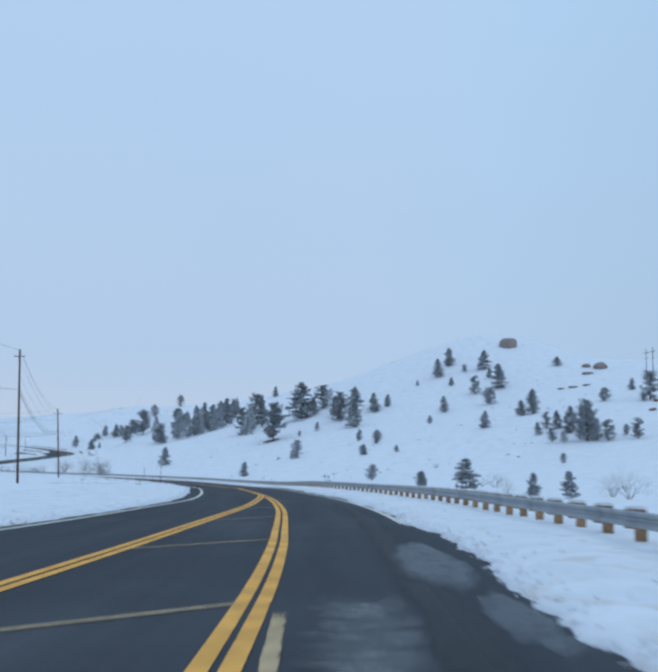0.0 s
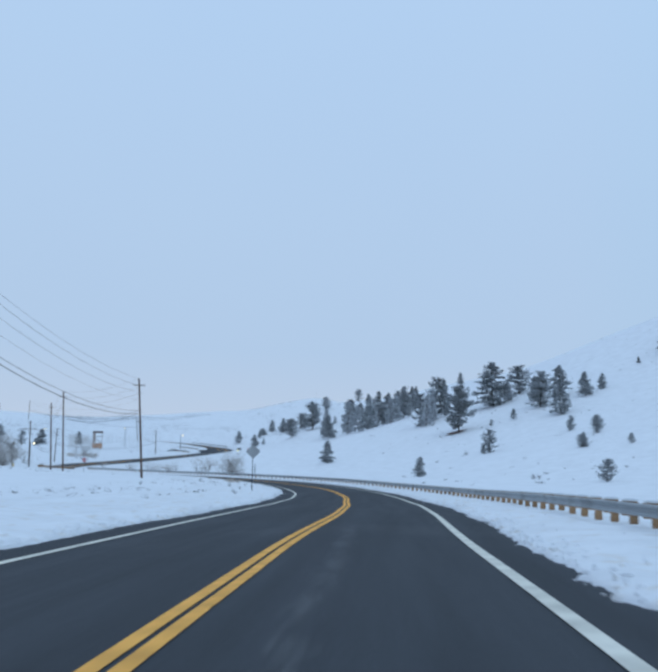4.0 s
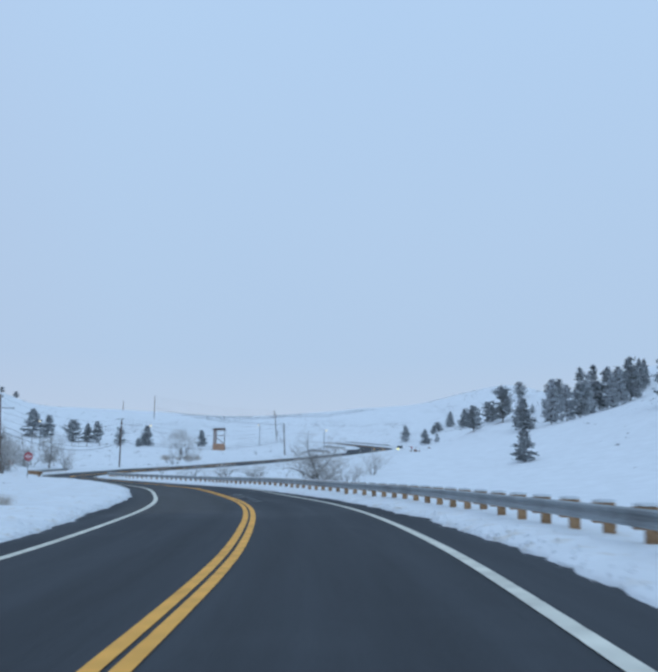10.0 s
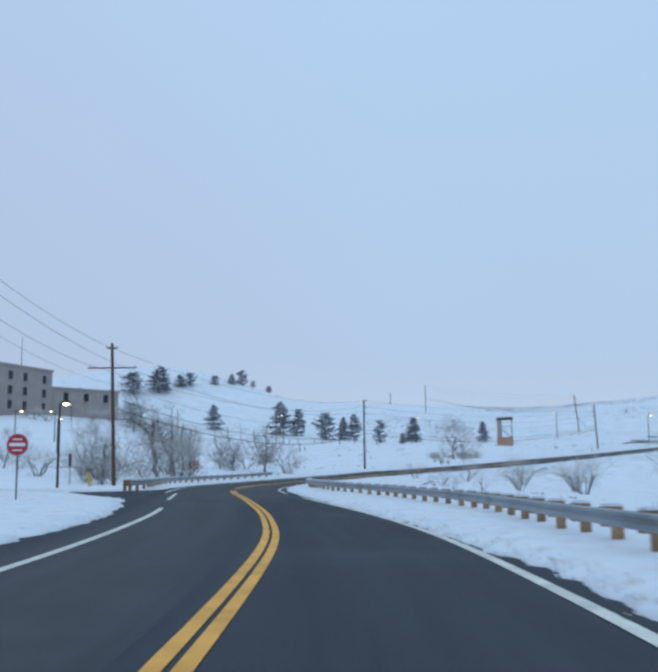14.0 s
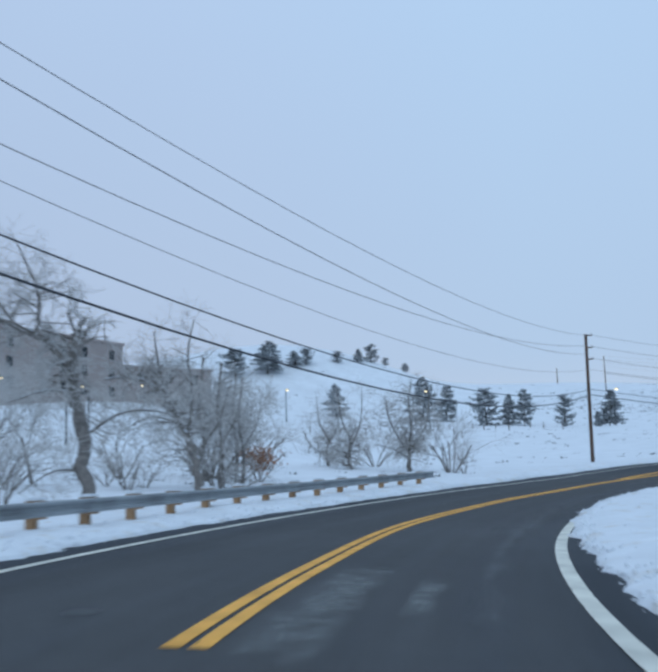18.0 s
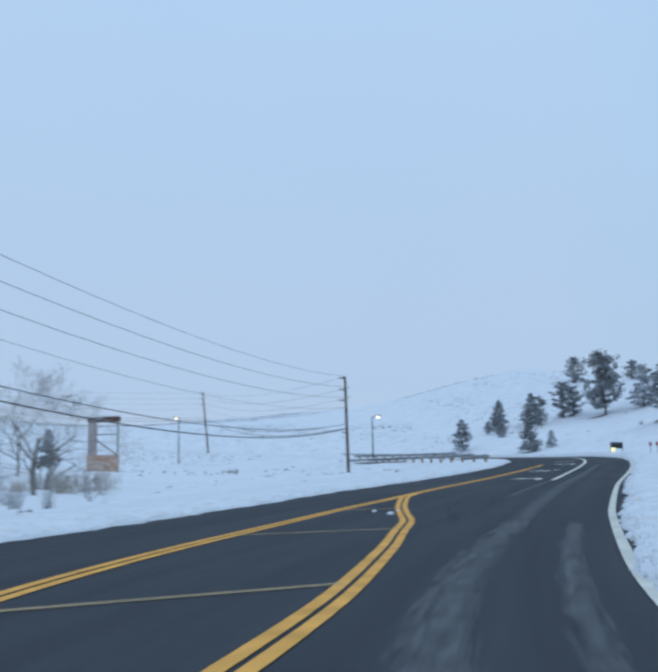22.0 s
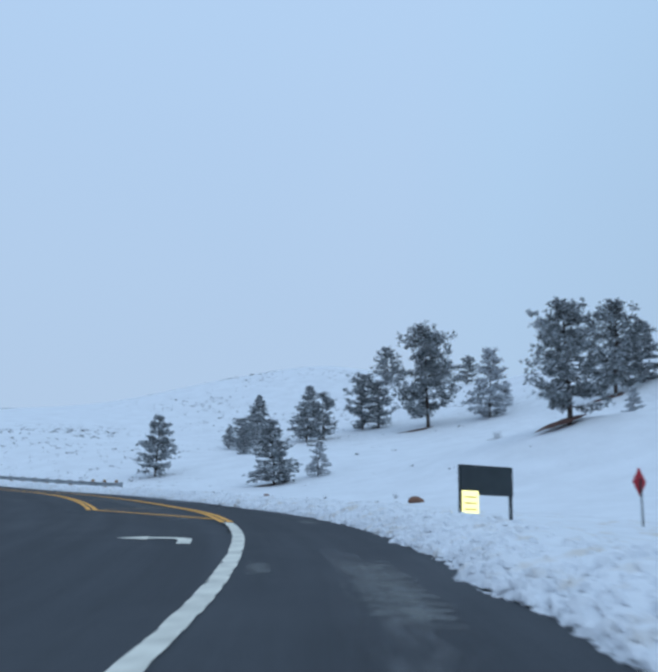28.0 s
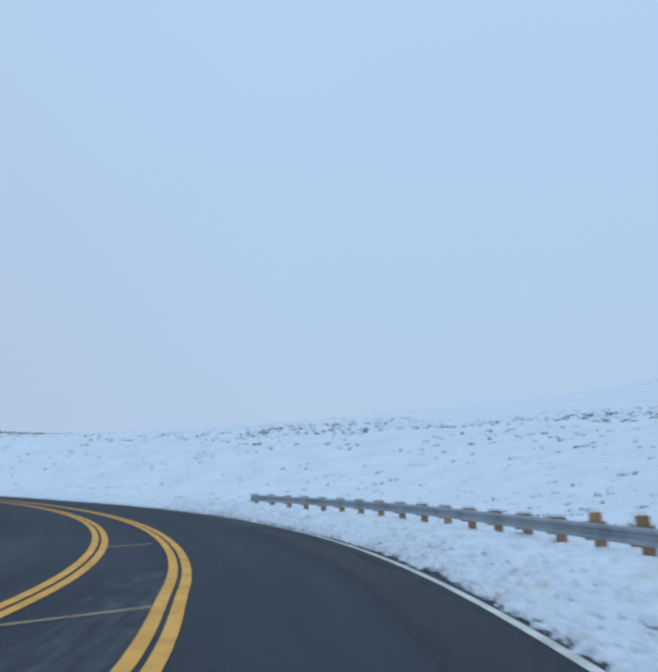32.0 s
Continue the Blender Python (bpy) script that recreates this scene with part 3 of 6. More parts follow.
def guardrail(name, line_pts, label, plate=False, reflectors=0):
    """A W-beam rail on timber posts, from a line of points on the ground."""
    p = np.array(line_pts, float)
    seg = np.r_[0, np.cumsum(np.hypot(*np.diff(p[:, :2], axis=0).T))]
    thing = new(name)
    thing.location = p[0]
    n = max(2, int(seg[-1] / 0.95))
    d = np.linspace(0, seg[-1], n)
    q = np.stack([np.interp(d, seg, p[:, k]) for k in range(3)], -1)
    t = np.gradient(q[:, :2], axis=0)
    t /= np.linalg.norm(t, axis=1)[:, None]
    nrm = np.stack([-t[:, 1], t[:, 0]], -1)
    prof = [(0.0, 0.40), (0.05, 0.43), (0.05, 0.475), (-0.005, 0.52), (-0.005, 0.565), (0.05, 0.61), (0.05, 0.655), (0.0, 0.685)]
    pts = np.stack([np.c_[q[:, :2] + nrm * a, q[:, 2] + z] for a, z in prof + [(a - 0.012, z) for a, z in prof[::-1]]], 1) - p[0]
    tagged(mesh_object("rail", pts.reshape(-1, 3), sheet(pts.shape[:2]), M_ZINC, thing, smooth=False), "galvanised corrugated steel beam")
    for i in range(1, n, 2):
        c, tt, nn = q[i] - p[0], t[i], nrm[i]
        post_at(thing, c, tt, nn, capped=i // 2 >= reflectors)
    if plate:
        k = np.linspace(0, 1, 6)
        face = np.stack([np.c_[-t[0] * (k * 0.75 - 0.25)[:, None] + nrm[0] * (0.062 - 0.05 * k[:, None] ** 2), 0 * k + z] for z in (0.36, 0.72)], 1)
        both = np.concatenate([face, face[:, ::-1] - np.r_[nrm[0] * 0.02, 0]], 1)
        tagged(mesh_object("end_plate", both.reshape(-1, 3), sheet(both.shape[:2]), M_ZINC, thing), "flat galvanised end plate")
    return tagged(thing, label, "guardrail", group="guardrails")


POST_MESH = []
M_REFLECT = shader("white_reflector", (0.92, 0.92, 0.9), 0.25, 0.03, 8.0)


def box_mesh(name, boxes):
    bm = bmesh.new()
    for (x0, x1), (y0, y1), (z0, z1), k in boxes:
        b = bmesh.ops.create_cube(bm, size=1)
        bmesh.ops.scale(bm, vec=(x1 - x0, y1 - y0, z1 - z0), verts=b["verts"])
        bmesh.ops.translate(bm, vec=((x0 + x1) / 2, (y0 + y1) / 2, (z0 + z1) / 2), verts=b["verts"])
        for f in {f for v in b["verts"] for f in v.link_faces}:
            f.material_index = k
    me = bpy.data.meshes.new(name)
    bm.to_mesh(me)
    bm.free()
    return me


def post_at(thing, c, tt, nn, capped=True):
    if not POST_MESH:
        me = box_mesh("post", [((-0.08, 0.08), (-0.38, -0.20), (-0.5, 0.70), 0), ((-0.09, 0.09), (-0.20, -0.015), (0.36, 0.70), 0)])
        me.materials.append(M_POST)
        POST_MESH.append(me)
        bm = bmesh.new()
        bmesh.ops.create_cube(bm, size=1)
        bmesh.ops.bevel(bm, geom=bm.edges[:], offset=0.2, segments=2, affect="EDGES")
        for v in bm.verts:
            v.co = Vector((v.co.x * 0.2, v.co.y * 0.38 - 0.21, 0.695 + (v.co.z + 0.5) * 0.075))
        cap = bpy.data.meshes.new("snow_cap")
        bm.to_mesh(cap)
        bm.free()
        cap.materials.append(M_VERGE)
        POST_MESH.append(cap)
    ob = new("post", POST_MESH[0])
    ob.parent = thing
    ob.matrix_basis = Matrix(((tt[0], nn[0], 0, c[0]), (tt[1], nn[1], 0, c[1]), (0, 0, 1, c[2]), (0, 0, 0, 1)))
    if capped:
        new("snow_cap", POST_MESH[1]).parent = ob
    else:
        tall = box_mesh("post_head", [((-0.09, 0.09), (-0.30, -0.12), (0.70, 0.86), 0)])
        tall.materials.append(M_POST)
        new("post_head", tall).parent = ob
        face = box_mesh("reflector", [((-0.07, 0.07), (-0.28, -0.14), (0.862, 0.95), 0)])
        face.materials.append(M_REFLECT)
        tagged(new("reflector", face), "bright white reflector").parent = ob


def rail_line(a, b, offset, flip=False, step=1.9, up=0.05):
    s = np.arange(a, b, step)
    p = on_road(s, offset(s))
    g = ground_z(p[:, 0], p[:, 1])
    p[:, 2] = p[:, 2] * 0.7 + g * 0.3 + up
    return p[::-1] if flip else p


guardrail("guardrail", rail_line(-36, 324, lambda s: curve_of(s, (-40, -5.2), (20, -5.2), (75, -5.9), (126, -5.9), (150, -5.4), (165, -4.95), (208, -4.6), (245, -4.4), (262, -4.8), (278, -5.9), (290, -5.8), (300, -5.0), (312, -4.0), (324, -3.2)) + 0.8 * sway_right(s)), "long galvanised steel guardrail on snow-capped timber posts")
guardrail("guardrail", rail_line(299, 350, lambda s: curve_of(s, (299, 7.6), (306, 7.0), (324, 8.0), (340, 8.1), (350, 8.3)), flip=True), "galvanised guardrail on timber posts beside a creek")


# ---- trees ----
# both needle colours are lightened to carry distance haze, the pale one frost too
M_NEEDLE = shader("pine_needles", (0.235, 0.26, 0.272), 0.85, 0.35, 1.5, island=0.45)
M_NEEDLE_PALE = shader("frost_and_haze_needles", (0.40, 0.42, 0.44), 0.85, 0.3, 1.5, island=0.3)
M_FROST = shader("snow_on_boughs", (0.62, 0.66, 0.70), 0.85, 0.12, 2.0)
M_RUSSET = shader("russet_leaves", (0.34, 0.16, 0.085), 0.9, 0.3, 3.0, island=0.3)
M_DUFF = shader("needle_litter", (0.13, 0.065, 0.05), 0.95, 0.3, 2.0, 0.5, 8.0)
M_GRASS = shader("dead_grass", (0.50, 0.45, 0.40), 0.9, 0.3, 3.0)
M_STRAW = shader("dry_brush", (0.125, 0.122, 0.125), 0.95, 0.3, 3.0)
M_ROCK = shader("red_sandstone", (0.22, 0.12, 0.08), 0.9, 0.25, 1.2, 0.6, 5.0, second=(0.62, 0.65, 0.68), second_scale=0.9, second_at=0.56)
M_ROCK_PALE = shader("tan_rock", (0.30, 0.25, 0.22), 0.9, 0.2, 0.6, 0.5, 3.0)


def tube(verts, faces, a, b, ra, rb, sides=5):
    """A tapered stick from a to b."""
    a, b = np.array(a, float), np.array(b, float)
    d = b - a
    d /= max(1e-6, np.linalg.norm(d))
    u = np.cross(d, (0.3, 0.9, 0.31))
    u /= np.linalg.norm(u)
    v, n = np.cross(d, u), len(verts)
    for p, r in ((a, ra), (b, rb)):
        for k in range(sides):
            t = 2 * math.pi * k / sides
            verts.append(p + r * (u * math.cos(t) + v * math.sin(t)))
    for k in range(sides):
        j = (k + 1) % sides
        faces.append((n + k, n + j, n + sides + j, n + sides + k))


def sweep(verts, faces, pts, radii, sides=7):
    """One skin along a line of points, closed at its end."""
    pts = np.asarray(pts, float)
    d = np.gradient(pts, axis=0)
    d /= np.linalg.norm(d, axis=1)[:, None]
    n0, n = len(verts), len(pts)
    for p, t, r in zip(pts, d, radii):
        u = np.cross(t, (0.93, 0.31, 0.17))
        u /= np.linalg.norm(u)
        v = np.cross(t, u)
        verts += [p + r * (u * math.cos(a) + v * math.sin(a)) for a in np.arange(sides) * 2 * math.pi / sides]
    for i in range(n - 1):
        for k in range(sides):
            j = (k + 1) % sides
            faces.append((n0 + i * sides + k, n0 + i * sides + j, n0 + (i + 1) * sides + j, n0 + (i + 1) * sides + k))
    faces.append(tuple(n0 + (n - 1) * sides + k for k in range(sides)))


def tuft_of_needles(rng, verts, faces, c, r, count, flat=0.6, thin=1.0, mats=None, frost=0.0):
    """A spray of needle bundles about c; with mats, those that look up may carry frost."""
    c = np.array(c)
    for _ in range(count):
        d = rng.normal(size=3)
        d[2] = d[2] * flat + 0.25
        d /= np.linalg.norm(d)
        w = np.cross(d, rng.normal(size=3))
        w *= thin * r * rng.uniform(0.16, 0.3) / max(1e-6, np.linalg.norm(w))
        o, n, s = c + rng.normal(size=3) * r * 0.22, len(verts), r * rng.uniform(0.6, 1.2)
        verts += [o - w, o + w, o + d * s + w * 0.5, o + d * s - w * 0.5]
        faces.append((n, n + 1, n + 2, n + 3))
        if mats is not None:
            mats.append(int(rng.random() < frost * (1.25 if d[2] > 0.15 else 0.45)))


def crown_on(thing, cv, cf, mats, needle):
    crown = mesh_object("crown", cv, cf, needle, thing)
    crown.data.materials.append(M_FROST)
    crown.data.polygons.foreach_set("material_index", mats)


def pine_kind(name, seed, outline, whorls, needle, snow, trunk_r, bare=0.1, lean=0.02, per=5, tuft=0.042, gap=0.12):
    """A pine of height 1: outline(u) is the crown's reach at the height u."""
    rng = np.random.default_rng(seed)
    tv, tf, cv, cf, mats = [], [], [], [], []
    spine = [np.array((lean * math.sin(3 * z + seed), lean * math.cos(4 * z), z)) for z in np.linspace(-0.04, 0.97, 9)]
    for k in range(8):
        tube(tv, tf, spine[k], spine[k + 1], trunk_r * (1 - k / 8.6), trunk_r * (1 - (k + 1) / 8.6), 7)
    for i in range(whorls):
        u = bare + (0.985 - bare) * (i + rng.uniform(0, 0.7)) / whorls
        base = np.array((np.interp(u, [s[2] for s in spine], [s[0] for s in spine]), np.interp(u, [s[2] for s in spine], [s[1] for s in spine]), u))
        reach, turn = outline(u), rng.uniform(0, 6.3)
        n = int(rng.integers(4, 7))
        for b in range(n):
            if rng.random() < gap:
                continue
            az, length = turn + 6.283 * b / n + rng.uniform(-0.5, 0.5), reach * rng.uniform(0.55, 1.12)
            base = base + np.array((0, 0, rng.uniform(-0.02, 0.02) * (1 - u)))
            droop = rng.uniform(-0.34, 0.26) + 0.5 * u * u
            out = np.array((math.cos(az), math.sin(az), droop))
            side = np.array((-math.sin(az), math.cos(az), 0.0))
            tip = base + length * out
            if length > 0.05:
                tube(tv, tf, base, tip, trunk_r * 0.17, trunk_r * 0.05, 3)
            steps = max(2, int(per * length / 0.14 + 0.6))
            for s in range(steps):
                k = 0.30 + 0.72 * (s + rng.uniform(0.2, 0.8)) / steps
                c = base + (tip - base) * k + side * rng.normal() * 0.17 * length * k + np.array((0, 0, rng.normal() * 0.008 + 0.012))
                r = tuft * rng.uniform(0.65, 1.2)
                tuft_of_needles(rng, cv, cf, c, r, 13, thin=0.72, mats=mats, frost=snow)
                if rng.random() < 0.35 * snow:
                    q, m, r = c + np.array((0, 0, r * 0.3)), len(cv), r * rng.uniform(0.35, 0.75)
                    ring = [q + np.array((math.cos(a) * r * rng.uniform(0.6, 1.3), math.sin(a) * r * rng.uniform(0.6, 1.3), rng.uniform(-0.4, 0) * r)) for a in np.linspace(0, 6.283, 6)[:-1]]
                    cv += [q + np.array((0, 0, r * 0.3))] + ring
                    cf += [(m, m + 1 + j, m + 1 + (j + 1) % 5) for j in range(5)]
                    mats += [1] * 5
    thing = new(name)
    mesh_object("trunk", tv, tf, M_BARK, thing)
    crown_on(thing, cv, cf, mats, needle)
    return thing


def old_pine_kind(name, seed, limbs, reach, snow, bare=0.13, trunk_r=0.021):
    """An old open-crowned pine of height 1: bent limbs with separate clumps of needles and sky between them."""
    rng = np.random.default_rng(seed)
    tv, tf, cv, cf, mats = [], [], [], [], []
    zs = np.linspace(-0.03, 0.95, 12)
    spine = np.stack([0.018 * np.sin(3.1 * zs + seed) - 0.018 * math.sin(seed), 0.018 * np.cos(4.3 * zs + seed) - 0.018 * math.cos(seed), zs], -1)
    sweep(tv, tf, spine, trunk_r * np.linspace(1.1, 0.18, 12), 8)

    def clump(c, r):
        for _ in range(int(rng.integers(4, 8))):
            tuft_of_needles(rng, cv, cf, c + rng.normal(size=3) * (0.75, 0.75, 0.45) * r, 0.8 * r, 10, 0.7, 0.62, mats, snow)

    for i in range(limbs):
        u = bare + (0.95 - bare) * min(1.0, max(0.0, (i + rng.uniform(-1.5, 2.0)) / limbs)) ** 0.9
        az = rng.uniform(0, 6.283)
        full = np.interp(u, (0, 0.13, 0.3, 0.5, 0.7, 0.85, 0.95, 1), (0.7, 0.86, 1.0, 0.92, 0.78, 0.58, 0.34, 0.2))
        length = reach * full * (rng.uniform(0.55, 1.12) if rng.random() < 0.85 else rng.uniform(0.25, 0.5))
        start = np.array([np.interp(u, zs, spine[:, k]) for k in range(3)])
        out, side = np.array((math.cos(az), math.sin(az), 0)), np.array((-math.sin(az), math.cos(az), 0))
        fall, rise = (0.25 - 0.55 * u) * length * rng.uniform(0.2, 1.2), rng.uniform(0.1, 0.34) * length
        pts = np.array([start, start + out * length * 0.4 + side * rng.normal() * 0.05 * length - (0, 0, fall), start + out * length * 0.75 + side * rng.normal() * 0.09 * length - (0, 0, fall * 0.9), start + out * length + side * rng.normal() * 0.14 * length + (0, 0, rise - fall)])
        sweep(tv, tf, pts, trunk_r * np.array((0.26, 0.2, 0.13, 0.05)) * (1.15 - 0.6 * u), 4)
        n = max(3, int(length / 0.034))
        for k in range(n):
            w = 0.22 + 0.82 * (k + rng.random()) / n
            c = np.array([np.interp(w, (0, 0.4, 0.75, 1), pts[:, j]) for j in range(3)])
            q = c + side * rng.normal() * 0.2 * length * min(w, 0.85) + np.array((0, 0, rng.uniform(0.0, 0.03)))
            tube(tv, tf, c, q, trunk_r * 0.05, trunk_r * 0.03, 3)
            clump(q, rng.uniform(0.024, 0.042))
    for _ in range(9):
        clump(spine[-1] + rng.normal(size=3) * (0.045, 0.045, 0.03), 0.026)
    thing = new(name)
    mesh_object("trunk", tv, tf, M_BARK, thing)
    crown_on(thing, cv, cf, mats, M_NEEDLE)
    return thing


cone = lambda w, p=0.85: (lambda u: w * min(1.0, 0.6 + u * 1.5) * max(0.025, 1 - u) ** p)
PINES = [pine_kind("pine_tree", 11 + k, cone(0.43 + 0.03 * (k % 3), 0.6 + 0.1 * (k % 2)), 27 + k, M_NEEDLE, 0.3, 0.017, 0.03 + 0.01 * k, per=4, gap=0.22 + 0.05 * (k % 3)) for k in range(5)]
PINES += [old_pine_kind("pine_tree", 31 + k, 46 + 5 * k, 0.36 + 0.03 * k, 0.3, 0.08) for k in range(3)]
BIG = [old_pine_kind("ponderosa_pine", 51 + k, 72 - 8 * k, 0.4, 0.16) for k in range(3)]
PALE = [pine_kind("young_pine", 71 + k, cone(0.42, 0.62), 19, M_NEEDLE_PALE, 0.6, 0.016, 0.07, gap=0.25) for k in range(2)]


def branching(name, seed, stems, levels, spread, radius, droop=0.0, least=0.0009):
    """A leafless tree or shrub of height about 1."""
    rng = np.random.default_rng(seed)
    parts = [([], []), ([], [])]

    def grow(p, d, length, r, level):
        v, f = parts[0 if level < 3 else 1]
        q = p
        for _ in range(2 if level < 4 else 1):
            d = d + rng.normal(size=3) * 0.14
            d[2] += 0.05 - droop * level * 0.05
            d = d / np.linalg.norm(d)
            nq = q + d * length / (2 if level < 4 else 1)
            r = max(r, least)
            tube(v, f, q, nq, r, r * 0.8, 5 if level < 2 else 3)
            q, r = nq, r * 0.8
        if level < levels:
            for _ in range(int(rng.integers(2, 5)) + (1 if level == 2 else 0)):
                side = rng.normal(size=3)
                side -= d * (side @ d)
                side /= np.linalg.norm(side)
                nd = d * rng.uniform(0.5, 0.9) + side * spread * rng.uniform(0.5, 1.1)
                start = p + (q - p) * rng.uniform(0.5, 1.0)
                grow(start, nd / np.linalg.norm(nd), length * rng.uniform(0.58, 0.82), r * rng.uniform(0.5, 0.72), level + 1)

    for s in range(stems):
        az = rng.uniform(0, 6.3)
        tilt = rng.uniform(0.05, 0.18) if stems == 1 else rng.uniform(0.2, 0.8)
        grow(np.array((0.03 * math.cos(az) * (stems > 1), 0.03 * math.sin(az) * (stems > 1), -0.03)), np.array((math.cos(az) * tilt, math.sin(az) * tilt, 1.0)), 0.36 if stems == 1 else 0.42, radius, 0 if stems == 1 else 1)
    top = max(v[2] for v in parts[1][0])
    thing = new(name)
    for label, (v, f) in zip(("trunk", "crown"), parts):
        if v:
            mesh_object(label, np.array(v) / top, f, M_LIMB if label == "trunk" else M_TWIG, thing)
    return thing


def old_tree(name, seed, limbs, twigs=1.0, twig_len=1.1):
    """A leafless tree in metres, about its foot: limbs are (thick, thin, points), points as (aside, towards, up). Snow lies on the flatter limbs."""
    rng = np.random.default_rng(seed)
    trunk, crown, snow = ([], []), ([], []), ([], [])

    def spray(p, d, length, r, level):
        d = d + rng.normal(size=3) * 0.22
        d[2] += 0.1 * (level < 2) - 0.04 * level
        d = d / np.linalg.norm(d)
        q = p + d * length
        tube(*(trunk if level == 0 else crown), p, q, max(r, 0.007), max(r * 0.7, 0.006), 4 if level == 0 else 3)
        if level < 3:
            for _ in range(int(rng.integers(2, 4)) + (level == 1)):
                side = rng.normal(size=3)
                side -= d * (side @ d)
                nd = d * rng.uniform(0.5, 1.0) + 0.75 * side / np.linalg.norm(side)
                spray(p + (q - p) * rng.uniform(0.35, 1.0), nd / np.linalg.norm(nd), length * rng.uniform(0.5, 0.85), r * 0.55, level + 1)

    for thick, thin, pts in limbs:
        fine = smooth_line(np.array(pts, float), 5)
        fine[1:-1] += rng.normal(size=fine[1:-1].shape) * 0.35 * thin
        n = len(fine) - 1
        sweep(*trunk, fine, np.linspace(thick, thin, n + 1) * rng.uniform(0.92, 1.08, n + 1), 8 if thick > 0.1 else 5)
        for i in range(n):
            a, b = fine[i], fine[i + 1]
            ra, rb = thick + (thin - thick) * i / n, thick + (thin - thick) * (i + 1) / n
            d = (b - a) / np.linalg.norm(b - a)
            if abs(d[2]) < 0.75 and rng.random() < 0.75:
                lift = np.array((0, 0, 0.75))
                tube(*snow, a + lift * ra, b + lift * rb, 0.7 * ra, 0.6 * rb, 5)
            if thick < 0.17 or i > 0.6 * n:
                for _ in range(rng.poisson(1.8 * twigs)):
                    side = rng.normal(size=3) + np.array((0, 0, 0.35))
                    side -= d * (side @ d) * 0.5
                    spray(a + (b - a) * rng.random(), side / np.linalg.norm(side), twig_len * rng.uniform(0.5, 1.1), 0.3 * rb + 0.006, 0 if rb > 0.05 else 1)
    thing = new(name)
    for label, (v, f), m in (("trunk", trunk, M_LIMB), ("crown", crown, M_TWIG), ("snow_on_limbs", snow, M_FROST)):
        if v:
            mesh_object(label, v, f, m, thing)
    return thing


def creek_tree(x, y, seed, limbs, label, twigs=1.0, twig_len=1.1):
    """Set so that the first coordinate of its limbs runs along the road there."""
    ob = old_tree("leafless_tree", seed, limbs, twigs, twig_len)
    away = np.array((x + 51.5, y - 192.5))
    away /= np.linalg.norm(away)
    ob.matrix_basis = Matrix(((away[1], away[0], 0, x), (-away[0], away[1], 0, y), (0, 0, 1, height(x, y) - 0.1), (0, 0, 0, 1)))
    return tagged(ob, label, "tree", group="leafless trees")


BARES = [branching("leafless_tree", 101 + k, 1, 6, 0.8, 0.015) for k in range(4)]
BUSHES = [branching("leafless_bush", 131 + k, 7, 4, 0.8, 0.009, least=0.0014) for k in range(3)]
RUSSETS = [branching("russet_bush", 151, 6, 3, 0.7, 0.014)]
rng_r = np.random.default_rng(5)
rv, rf = [], []
for _ in range(420):
    tuft_of_needles(rng_r, rv, rf, rng_r.normal(size=3) * (0.26, 0.26, 0.17) + (0, 0, 0.62), 0.06, 4)
mesh_object("foliage", rv, rf, M_RUSSET, RUSSETS[0])


def brush_kind(seed):
    rng = np.random.default_rng(seed)
    v, f = [], []
    for _ in range(34):
        az, reach, tall = rng.uniform(0, 6.3), rng.uniform(0.1, 0.7), rng.uniform(0.4, 1.0)
        foot = np.array((rng.normal() * 0.22, rng.normal() * 0.22, -0.05))
        tip = foot + (reach * math.cos(az), reach * math.sin(az), tall)
        tube(v, f, foot, tip, 0.012, 0.005, 3)
        fork = foot + (tip - foot) * 0.6
        tube(v, f, fork, fork + rng.normal(size=3) * 0.12 + (0, 0, 0.2), 0.007, 0.004, 3)
    thing = new("dry_brush")
    mesh_object("stalk", v, f, M_STRAW, thing)
    return thing


def grass_kind(seed):
    """A fountain of dead grass of height 1."""
    rng = np.random.default_rng(seed)
    v, f = [], []
    for _ in range(110):
        az, lean, tall = rng.uniform(0, 6.3), abs(rng.normal()) * 0.45, rng.uniform(0.5, 1.05)
        foot = np.array((rng.normal() * 0.3, rng.normal() * 0.24, -0.03))
        d = np.array((math.cos(az), math.sin(az), 0.0))
        mid = foot + d * lean * 0.4 + (0, 0, 0.62 * tall)
        tip = foot + d * lean * 1.15 + (0, 0, tall * (1 - 0.3 * lean))
        tube(v, f, foot, mid, 0.008, 0.007, 3)
        tube(v, f, mid, tip, 0.008, 0.003, 3)
    thing = new("grass_clump")
    mesh_object("blade", v, f, M_GRASS, thing)
    return thing


GRASSES = [grass_kind(k) for k in (13, 14)]
TUFTS = [brush_kind(k) for k in (3, 4)]
COUNT = [0]
USED = set()


def plant(kinds, x, y, h, w, labels, category, group, sink=0.02):
    COUNT[0] += 1
    k = COUNT[0]
    fresh = [q for q in kinds if q not in USED]
    src = fresh[0] if fresh else kinds[(k * 7 + int(abs(x) * 3)) % len(kinds)]
    m = Matrix.Translation((x, y, height(x, y) - sink * h)) @ Matrix.Rotation(k * 2.399, 4, "Z") @ Matrix.Diagonal((h * w, h * w, h, 1))
    if src in USED:
        ob = copy_thing(src, m @ Matrix.Diagonal((1 / src.scale[0], 1 / src.scale[1], 1 / src.scale[2], 1)))
    else:
        ob = src
        USED.add(src)
        ob.matrix_basis = m
    size = "tall" if h > 11 else "middling" if h > 5 else "small"
    return tagged(ob, labels % size, category, group=group)


